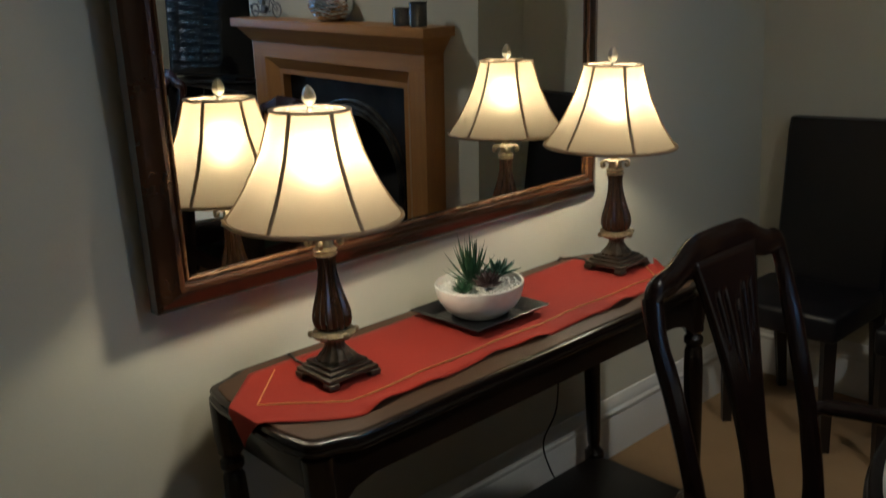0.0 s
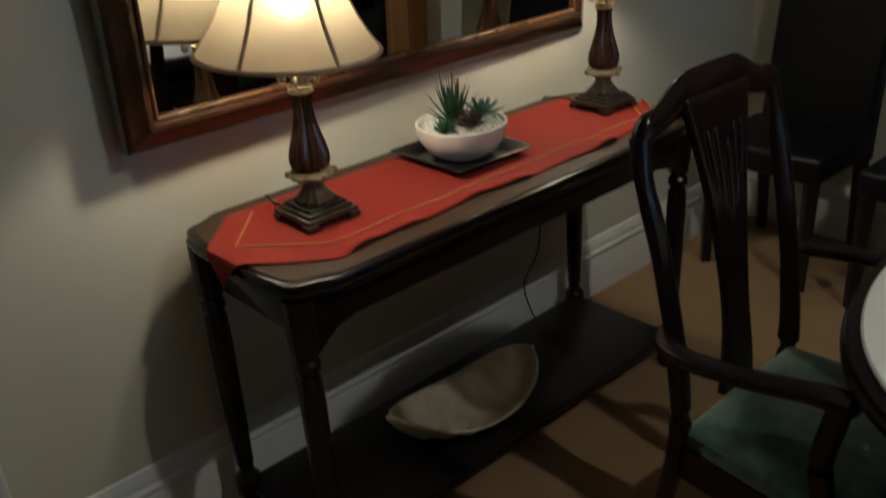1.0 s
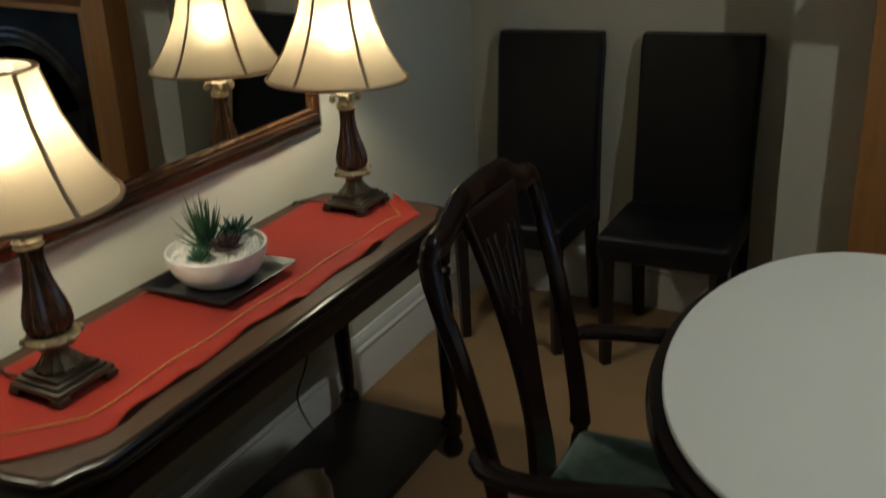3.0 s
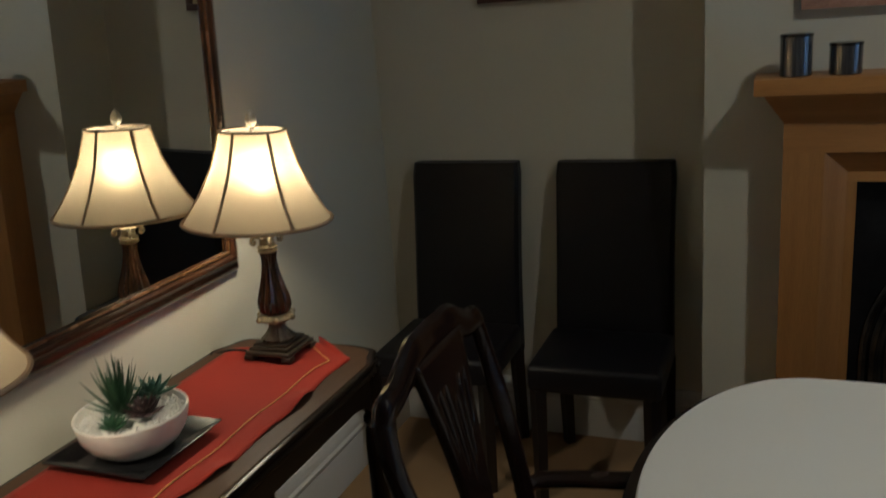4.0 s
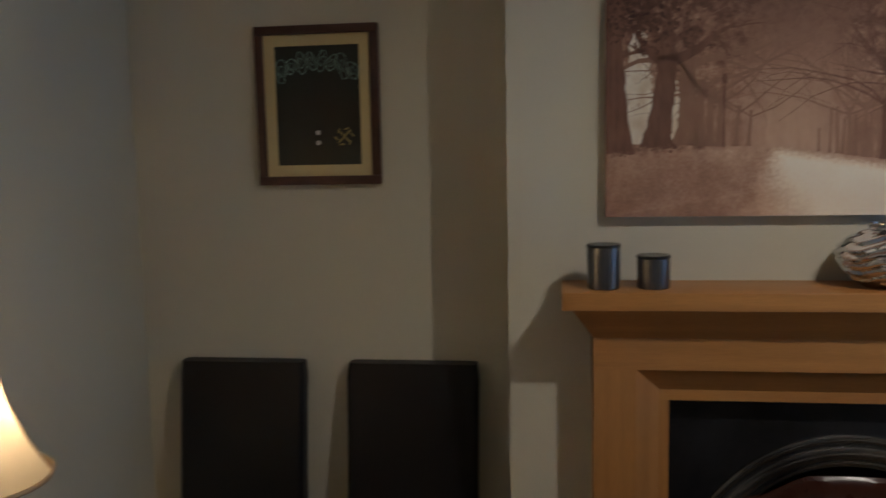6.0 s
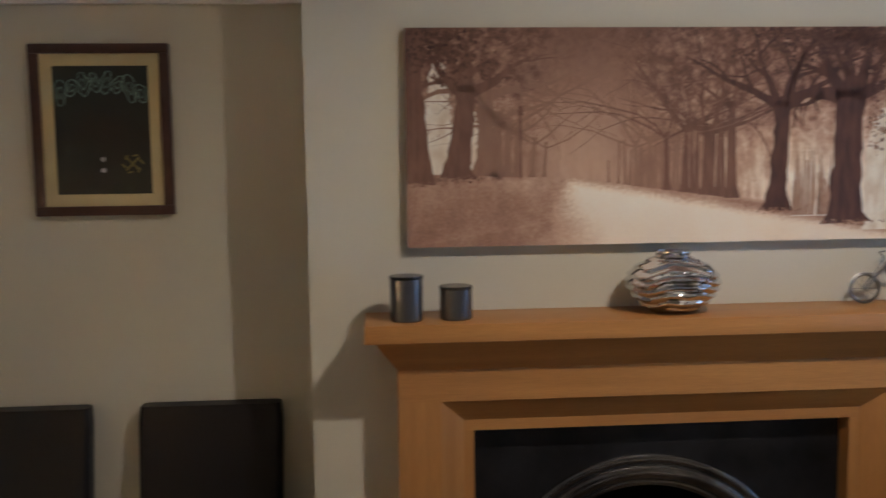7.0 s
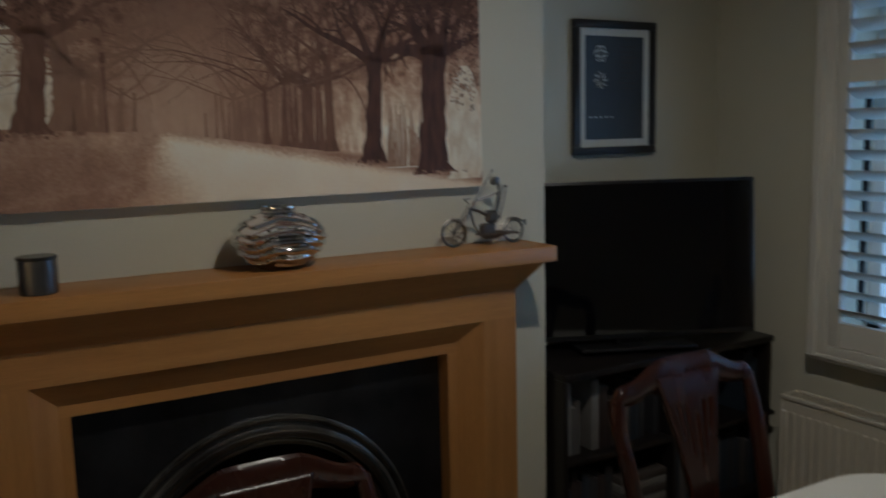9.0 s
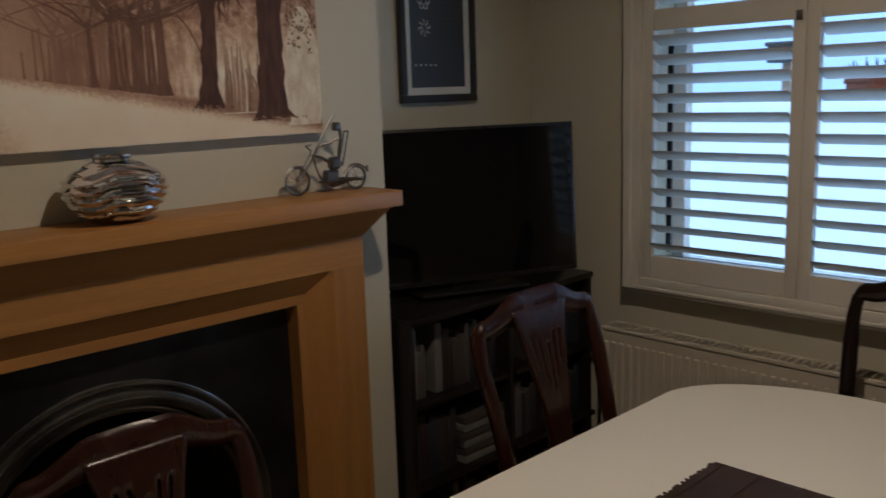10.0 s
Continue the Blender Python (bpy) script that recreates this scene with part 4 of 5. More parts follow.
    part("seat", slab(cu, 0, 0, rows=[(0.0, 0.428), (-0.004, 0.442), (0.0, 0.456), (0.018, 0.466), (0.05, 0.473), (0.10, 0.477)]), GREEN, c, "green velvet padded seat")
    for s in (-1, 1):
        pts = [(0.415, s * 0.225, 0.42), (0.435, s * 0.238, 0.34), (0.425, s * 0.232, 0.20), (0.415, s * 0.226, 0.07), (0.430, s * 0.232, 0.0)]
        part("front_leg", tube(smooth_path(pts, 5), [0.03 - 0.0007 * i for i in range(16)] + [0.019, 0.019, 0.02, 0.023, 0.024], 10), wood, c)
    if arms:
        for s in (-1, 1):
            pts = [(-0.03, s * 0.205, 0.655), (-0.012, s * 0.242, 0.662), (0.05, s * 0.264, 0.664), (0.16, s * 0.264, 0.676), (0.27, s * 0.262, 0.698), (0.325, s * 0.262, 0.700)]
            part("arm", tube(smooth_path(pts, 5), [0.018] * 6 + [0.022] * 14 + [0.024] * 5 + [0.014], 12, flat=0.72), wood, c)
            pts = [(0.298, s * 0.262, 0.690), (0.280, s * 0.255, 0.58), (0.29, s * 0.25, 0.50), (0.29, s * 0.244, 0.40)]
            part("arm_support", tube(smooth_path(pts, 5), [0.019] * 16, 10), wood, c)
    return c


first_arm = dining_chair(True, MAHOG)
first_arm.matrix_basis = pose(0.968, 1.465, 0, 0, 0, 0)
tagged(first_arm, "dark mahogany splat-back armchair with green velvet seat beside the console")
far_arm = copy_thing(first_arm, pose(3.60, 1.54, 0, 0, 0, 180))
tagged(far_arm, "dark mahogany splat-back armchair with green velvet seat by the radiator")
side = dining_chair(False, REDWOOD)
side.matrix_basis = pose(1.865, 2.22, 0, 0, 0, -90)
tagged(side, "red mahogany splat-back dining chair in front of the fireplace")
tagged(copy_thing(side, pose(2.935, 2.165, 0, 0, 0, -90) @ Matrix.Scale(1.06, 4)), "red mahogany splat-back dining chair in front of the bookcase")
tagged(copy_thing(side, pose(1.785, 1.10, 0, 0, 0, 90)), "red mahogany splat-back dining chair with green velvet seat")


# ---- fireplace ----
def fireplace():
    f = thing("fireplace_surround", (0, 0, 0), "honey oak fireplace surround with a deep mantel shelf", "fireplace")
    X0, X1 = 1.388, 2.751
    part("mantel_shelf", boxes((1.312, 2.841, 2.665, BY, 1.287, 1.331), bevel=0.003), OAK, f)
    # sloped cornice under the shelf
    b = bmesh.new()
    lo = [(X0, 2.742, 1.207), (X1, 2.742, 1.207), (X1, BY, 1.207), (X0, BY, 1.207)]
    hi = [(1.335, 2.685, 1.287), (2.818, 2.685, 1.287), (2.818, BY, 1.287), (1.335, BY, 1.287)]
    rings = [[b.verts.new(p) for p in lo], [b.verts.new(p) for p in hi]]
    for i in range(4):
        b.faces.new((rings[0][i], rings[0][(i + 1) % 4], rings[1][(i + 1) % 4], rings[1][i]))
    b.faces.new(rings[0])
    b.faces.new(rings[1])
    part("cornice", b, OAK, f, smooth=False)
    ix0, ix1, iz = 1.492, 2.643, 1.127
    part("lintel", boxes((X0, X1, 2.742, BY, iz, 1.207)), OAK, f, smooth=False)
    part("jamb", boxes((X0, ix0, 2.742, BY, 0.0, iz)), OAKV, f, smooth=False)
    part("jamb", boxes((ix1, X1, 2.742, BY, 0.0, iz)), OAKV, f, smooth=False)
    # bevelled inner moulding that steps back to the iron insert
    jx0, jx1, jz = 1.552, 2.578, 1.067
    kx0, kx1, kz = 1.577, 2.549, 1.040

    def strip(name, quad_out, quad_in, mat):
        b2 = bmesh.new()
        pts = [Vector(p) for p in quad_out + quad_in]
        vs = [b2.verts.new(p) for p in pts]
        back = [b2.verts.new((p.x, 2.83, p.z)) for p in pts]
        a_, b_, c_, d_ = 0, 1, 3, 2
        o = [a_, b_, c_, d_]
        b2.faces.new([vs[i] for i in o])
        b2.faces.new([back[i] for i in reversed(o)])
        for i in range(4):
            b2.faces.new((vs[o[i]], vs[o[(i + 1) % 4]], back[o[(i + 1) % 4]], back[o[i]]))
        part(name, b2, mat, f, smooth=False)
    yf, yb = 2.744, 2.785
    strip("moulding", [(ix0, yf, iz), (ix1, yf, iz)], [(jx0, yb, jz), (jx1, yb, jz)], OAK)
    strip("moulding", [(ix0, yf, 0), (ix0, yf, iz)], [(jx0, yb, 0), (jx0, yb, jz)], OAKV)
    strip("moulding", [(ix1, yf, 0), (ix1, yf, iz)], [(jx1, yb, 0), (jx1, yb, jz)], OAKV)
    part("inner_trim", boxes((jx0, jx1, yb, 2.86, kz, jz)), OAK, f, smooth=False)
    part("inner_trim", boxes((jx0, kx0, yb, 2.86, 0, kz)), OAKV, f, smooth=False)
    part("inner_trim", boxes((kx1, jx1, yb, 2.86, 0, kz)), OAKV, f, smooth=False)

    ins = thing("fireplace_insert", (0, 0, 0), "black cast iron fireplace insert with a polished arch", "fireplace insert")
    cx, cz, ra = 2.030, 0.523, 0.345
    b = bmesh.new()
    n = 40
    ya, ybk = 2.835, 2.862
    ring_out, ring_in = [], []
    for i in range(n + 1):
        a = math.pi * i / n
        ring_in.append((cx + ra * math.cos(a), cz + ra * math.sin(a)))
        t_ = Vector((math.cos(a), math.sin(a)))
        sx = (kx1 - cx) / max(abs(t_.x), 1e-6)
        sz = (kz - cz) / max(t_.y, 1e-6)
        s_ = min(sx, sz)
        ring_out.append((cx + t_.x * s_, cz + t_.y * s_))
    for y in (ya, ybk):
        vi = [b.verts.new((x, y, z)) for x, z in ring_in]
        vo = [b.verts.new((x, y, z)) for x, z in ring_out]
        for i in range(n):
            b.faces.new((vi[i], vi[i + 1], vo[i + 1], vo[i]))
    box(b, kx0, cx - ra, ya, ybk, 0, cz)
    box(b, cx + ra, kx1, ya, ybk, 0, cz)
    part("iron_plate", b, IRON, ins)
    for r_, w, y, mat in ((ra + 0.066, 0.013, 2.832, SATIN), (ra + 0.034, 0.020, 2.826, SATIN), (ra + 0.004, 0.010, 2.836, SATIN)):
        pts = [(cx + r_, y, 0.03)] + [(cx + r_ * math.cos(math.pi * i / 48), y, cz + r_ * math.sin(math.pi * i / 48)) for i in range(49)] + [(cx - r_, y, 0.03)]
        part("arch_ring", tube(pts, w, 10, up=(0, 1, 0), flat=0.75), mat, ins, "polished iron arch moulding")
    for row in ((cx - 0.42, cx + 0.42, 3.10, 3.14, 0, 0.98), (cx - 0.44, cx - 0.40, 2.864, 3.14, 0, 0.98), (cx + 0.40, cx + 0.44, 2.864, 3.14, 0, 0.98), (cx - 0.42, cx + 0.42, 2.864, 3.14, 0.96, 0.99)):
        part("firebox_panel", boxes(row), SOOT, ins)
    b = bmesh.new()
    for i in range(9):
        x = cx - 0.2 + i * 0.05
        tube([(x, 2.88, 0.14), (x, 2.87, 0.22), (x, 2.89, 0.29)], 0.006, 6, b)
    tube([(cx - 0.23, 2.88, 0.14), (cx + 0.23, 2.88, 0.14)], 0.008, 6, b)
    tube([(cx - 0.23, 2.89, 0.29), (cx + 0.23, 2.89, 0.29)], 0.008, 6, b)
    tube([(cx - 0.22, 2.88, 0.29), (cx - 0.22, 2.88, 0.0)], 0.010, 6, b)
    tube([(cx + 0.22, 2.88, 0.29), (cx + 0.22, 2.88, 0.0)], 0.010, 6, b)
    part("grate", b, IRON, ins)
    h = thing("hearth", (0, 0, 0), "dark slate hearth slab before the fireplace", "hearth")
    part("slab", boxes((1.32, 2.82, 2.46, 2.742, 0, 0.045), bevel=0.006), BRICKDK, h)


fireplace()
MZ = 1.331


def votive(x, y, r, h, label):
    v = thing("candle_holder", (x, y, MZ), label, "candle holder", "candle holders on the mantel")
    b = lathe([(0.0, 0.0), (r - 0.002, 0.0), (r, 0.003), (r, h), (r - 0.004, h), (r - 0.005, 0.012), (0.0, 0.011)], 40)
    part("glass", b, SMOKE, v)
    part("candle", lathe([(0.0, 0.012), (r - 0.006, 0.012), (r - 0.006, h * 0.93), (0.0, h * 0.925)], 24), WAX, v, "pale candle inside")
    part("rim_band", lathe([(r + 0.0002, h - 0.007), (r + 0.0012, h - 0.006), (r + 0.0012, h - 0.001), (r - 0.001, h + 0.0006), (r - 0.004, h + 0.0006)], 40), BLACKTRAY, v, "dark band round the rim")


votive(1.413, 2.735, 0.040, 0.108, "tall smoky blue glass candle holder on the mantel")
votive(1.532, 2.745, 0.040, 0.080, "short smoky blue glass candle holder on the mantel")


def vase():
    v = thing("chrome_vase", (2.075, 2.775, MZ), "round chrome vase with wavy ridges on the mantel", "vase")
    b = bmesh.new()
    prof = [(0.0, 0.0), (0.048, 0.0), (0.056, 0.004), (0.080, 0.018), (0.098, 0.036), (0.110, 0.055), (0.116, 0.072), (0.112, 0.090), (0.100, 0.106), (0.080, 0.120), (0.056, 0.131), (0.044, 0.136), (0.042, 0.142), (0.046, 0.148), (0.046, 0.151), (0.040, 0.151), (0.037, 0.140), (0.037, 0.06), (0.0, 0.05)]
    fine = []
    for (r0, z0), (r1, z1) in zip(prof, prof[1:]):
        for s in range(5):
            fine.append((r0 + (r1 - r0) * s / 5, z0 + (z1 - z0) * s / 5))
    fine.append(prof[-1])
    seg = 96
    rings = []
    for k, (r, z) in enumerate(fine):
        ring = []
        for i in range(seg):
            a = 2 * math.pi * i / seg
            amp = 0.0040 if 2 < k < 56 else 0.0
            wob = z + 0.0065 * math.sin(2 * a + 1.0 + 9 * z) + 0.0035 * math.sin(4 * a - 14 * z) + 0.002 * math.sin(7 * a)
            rr = r + amp * math.sin(wob * 330 + 0.8 * math.sin(3 * a + 30 * z))
            ring.append(b.verts.new((max(rr, 0) * math.cos(a), max(rr, 0) * math.sin(a), z)))
        rings.append(ring)
    for p, q in zip(rings, rings[1:]):
        for i in range(seg):
            b.faces.new((p[i], p[(i + 1) % seg], q[(i + 1) % seg], q[i]))
    bmesh.ops.remove_doubles(b, verts=b.verts, dist=0.0001)
    part("body", b, CHROME, v)


vase()


def motorcycle():
    """Small welded-wire motorcycle ornament, one plain sculpture."""
    b = bmesh.new()

    def wheel(x, r):
        tube([(x + r * math.cos(i * math.pi / 16), 0, r + 0.004 + r * math.sin(i * math.pi / 16)) for i in range(33)], 0.0038, 7, b, up=(0, 1, 0))
        for i in range(5):
            a = i * math.pi / 5
            tube([(x + r * math.cos(a), 0, r + 0.004 + r * math.sin(a)), (x - r * math.cos(a), 0, r + 0.004 - r * math.sin(a))], 0.0008, 4, b)
    wheel(-0.100, 0.036)
    wheel(0.092, 0.031)
    for s in (-1, 1):
        tube([(-0.100, s * 0.008, 0.040), (-0.055, s * 0.010, 0.10), (-0.045, s * 0.012, 0.118)], 0.0028, 6, b)
        tube([(0.0, s * 0.010, 0.022), (0.09, s * 0.012, 0.032)], 0.0032, 6, b)
        tube([(-0.02, s * 0.016, 0.030), (0.06, s * 0.018, 0.034), (0.10, s * 0.018, 0.030)], 0.0038, 7, b)
        tube([(-0.045, s * 0.012, 0.118), (-0.050, s * 0.03, 0.13), (-0.030, s * 0.034, 0.132)], 0.0022, 6, b)
        tube([(0.040, s * 0.010, 0.070), (0.052, s * 0.010, 0.11), (0.066, s * 0.010, 0.165)], 0.0022, 6, b)
    tube([(0.066, -0.010, 0.165), (0.066, 0.010, 0.165)], 0.0022, 6, b)
    tube(smooth_path([(-0.050, 0, 0.105), (-0.02, 0, 0.098), (0.01, 0, 0.082), (0.05, 0, 0.078)], 4), 0.0042, 7, b)
    tube(smooth_path([(-0.048, 0, 0.10), (-0.03, 0, 0.05), (0.0, 0, 0.020), (0.04, 0, 0.020), (0.092, 0, 0.035)], 4), 0.003, 6, b)
    tube(smooth_path([(0.050, 0, 0.050), (0.075, 0, 0.070), (0.105, 0, 0.070), (0.132, 0, 0.055)], 4), 0.0026, 6, b)
    tube(smooth_path([(-0.135, 0, 0.060), (-0.115, 0, 0.078), (-0.08, 0, 0.078)], 4), 0.0022, 6, b)
    box(b, -0.015, 0.030, -0.012, 0.012, 0.028, 0.062, 0.006, 1)
    box(b, 0.002, 0.040, -0.013, 0.013, 0.062, 0.098, 0.008, 1)
    box(b, 0.128, 0.135, -0.004, 0.004, 0.048, 0.066, 0.002, 1)
    # bent rods and a nut stacked above the saddle, with a pale raised bar
    tube([(0.036, 0, 0.09), (0.046, 0, 0.15)], 0.0045, 6, b)
    tube([(0.046, 0, 0.148), (0.015, 0.012, 0.135), (-0.005, 0.016, 0.13)], 0.0032, 6, b)
    tube([(0.046, 0, 0.15), (0.044, 0, 0.172)], 0.004, 6, b)
    box(b, 0.020, 0.046, -0.008, 0.008, 0.168, 0.192, 0.006, 2)
    tube([(-0.035, 0.006, 0.118), (0.030, 0.006, 0.212)], 0.0028, 5, b)
    ob = mesh_ob("motorcycle_ornament", b, STEEL)
    ob.matrix_basis = pose(2.69, 2.80, MZ, 0, 0, -3)
    tagged(ob, "small steel wire motorcycle ornament on the mantel", "ornament")


motorcycle()


# ---- pictures ----
def flat(name, shapes, mats, parent, label):
    """Printed shapes as thin layers: (layer, material index, outline in x, z)."""
    b = bmesh.new()
    for layer, k, pts in shapes:
        y = -0.0006 - 0.00012 * layer
        f_ = b.faces.new([b.verts.new((x, y, z)) for x, z in pts])
        f_.material_index = k
    me = bpy.data.meshes.new(name)
    for fc in b.faces:
        fc.normal_update()
        if fc.normal.y > 0:
            fc.normal_flip()
    b.to_mesh(me)
    b.free()
    for m in mats:
        me.materials.append(m)
    ob = new(name, me)
    ob.parent = parent
    return tagged(ob, label)


def ink(name, a, b_, sc=14.0, stretch=(1, 1, 1), amount=0.5):
    return material(name, a, 0.7, second=b_, scale=sc, fine=220, bump=0.04, vary=0.06, amount=amount, stretch=stretch, detail=8)


class Maths:
    """Short node arithmetic: each call adds one node and gives its output."""

    def __init__(self, tree):
        self.tree = tree

    def put(self, socket, value):
        if isinstance(value, (int, float)):
            socket.default_value = value
        else:
            self.tree.links.new(value, socket)

    def op(self, kind, a, b=0.0, clamp=False):
        n = self.tree.nodes.new("ShaderNodeMath")
        n.operation, n.use_clamp = kind, clamp
        self.put(n.inputs[0], a)
        self.put(n.inputs[1], b)
        return n.outputs[0]

    def step(self, x, lo, hi, out0=0.0, out1=1.0):
        n = self.tree.nodes.new("ShaderNodeMapRange")
        n.interpolation_type = "SMOOTHSTEP"
        for socket, value in zip(n.inputs, (x, lo, hi, out0, out1)):
            self.put(socket, value)
        return n.outputs[0]

    def noise(self, vector, scale, detail, rough):
        n = self.tree.nodes.new("ShaderNodeTexNoise")
        n.inputs["Scale"].default_value, n.inputs["Detail"].default_value, n.inputs["Roughness"].default_value = scale, detail, rough
        self.tree.links.new(vector, n.inputs[0])
        return self.op("SUBTRACT", n.outputs[0], 0.5)

    def mix(self, f, a, b):
        n = self.tree.nodes.new("ShaderNodeMix")
        for socket, value in zip((n.inputs[0], n.inputs[2], n.inputs[3]), (f, a, b)):
            self.put(socket, value)
        return n.outputs[0]


def sepia_print(w, h):
    """The printed scene behind the trees: mist, massed twigs, leaf litter and a pale path."""
    m = bpy.data.materials.new("sepia_print")
    m.use_nodes = True
    t = m.node_tree
    q = Maths(t)
    b = t.nodes["Principled BSDF"]
    b.inputs["Roughness"].default_value = 0.7
    co, sep = t.nodes.new("ShaderNodeTexCoord"), t.nodes.new("ShaderNodeSeparateXYZ")
    t.links.new(co.outputs["Object"], sep.inputs[0])
    vec = co.outputs["Object"]
    tall = t.nodes.new("ShaderNodeMapping")
    tall.inputs["Scale"].default_value = (2.6, 1, 0.5)
    t.links.new(vec, tall.inputs[0])
    u, v = q.op("DIVIDE", sep.outputs[0], w), q.op("DIVIDE", sep.outputs[2], h)
    broad, twig, fleck, streak = q.noise(vec, 11, 6, 0.6), q.noise(vec, 38, 8, 0.72), q.noise(vec, 120, 5, 0.7), q.noise(tall.outputs[0], 16, 6, 0.65)
    # air between the trees
    glow_ = q.op("MULTIPLY", q.op("MULTIPLY", q.step(u, 0.20, 0.32), q.step(u, 0.36, 0.50, 1.0, 0.0)), q.step(v, 0.30, 0.95, 0.16, 0.02))
    low = q.step(v, 0.22, 0.72, 1.0, 0.0)
    bright = q.op("MULTIPLY", q.step(u, 0.48, 0.82, 0.0, 0.46), low)
    tone = q.op("ADD", q.op("ADD", 0.43, glow_), bright)
    tone = q.op("SUBTRACT", tone, q.step(v, 0.55, 1.05, 0.0, 0.17))
    busy = q.step(q.op("ABSOLUTE", q.op("SUBTRACT", u, 0.36)), 0.02, 0.22, 0.15, 1.0)
    upper = q.op("MULTIPLY", busy, q.step(v, 0.35, 0.62, 0.25, 1.0))
    tone = q.op("ADD", tone, q.op("MULTIPLY", q.op("MULTIPLY", twig, 1.5), upper))
    tone = q.op("ADD", tone, q.op("MULTIPLY", q.op("MULTIPLY", broad, 0.55), busy))
    tone = q.op("ADD", tone, q.op("MULTIPLY", q.op("MULTIPLY", streak, 1.3), q.op("MULTIPLY", low, busy)))
    # ground: litter on both sides of a path that widens towards the viewer
    horizon = q.op("MINIMUM", q.step(u, 0.0, 0.3, 0.295, 0.318), q.op("SUBTRACT", 0.422, q.op("MULTIPLY", u, 0.325)))
    ground = q.step(q.op("ADD", q.op("SUBTRACT", horizon, v), q.op("MULTIPLY", fleck, 0.03)), -0.012, 0.018)
    litter = q.op("ADD", q.op("ADD", 0.43, q.op("MULTIPLY", q.op("ADD", fleck, twig), 0.30)), q.op("MULTIPLY", broad, 0.45))
    litter = q.op("ADD", litter, q.step(v, 0.10, 0.33, 0.0, 0.13))
    depth = q.op("SUBTRACT", 0.325, v)
    soft = q.op("ADD", 0.006, q.op("MULTIPLY", depth, 0.42))
    left = q.op("ADD", q.op("SUBTRACT", u, q.op("ADD", 0.318, q.op("MULTIPLY", depth, 0.03))), q.op("MULTIPLY", q.op("ADD", fleck, broad), 0.045))
    on_left = q.step(q.op("DIVIDE", left, soft), -1.0, 0.7)
    edge = q.op("SUBTRACT", q.op("SUBTRACT", 0.452, q.op("MULTIPLY", u, 0.415)), v)
    on_right = q.step(q.op("ADD", edge, q.op("MULTIPLY", fleck, 0.05)), -0.012, 0.055)
    pale = q.op("ADD", q.step(v, 0.0, 0.30, 0.86, 0.95), q.op("ADD", q.op("MULTIPLY", broad, 0.14), q.op("MULTIPLY", fleck, 0.10)))
    earth = q.mix(q.op("MULTIPLY", on_left, on_right), litter, pale)
    tone = q.mix(ground, tone, earth)
    ramp = t.nodes.new("ShaderNodeValToRGB")
    e = ramp.color_ramp.elements
    for place, col in ((0.06, (0.060, 0.025, 0.017, 1)), (0.25, (0.155, 0.070, 0.044, 1)), (0.45, (0.34, 0.185, 0.122, 1)), (0.64, (0.53, 0.35, 0.24, 1)), (0.84, (0.76, 0.63, 0.48, 1)), (0.985, (0.82, 0.77, 0.65, 1))):
        e.new(place).color = col
    e.remove(e[0])
    e.remove(e[-1])
    t.links.new(tone, ramp.inputs[0])
    t.links.new(ramp.outputs[0], b.inputs["Base Color"])
    return m


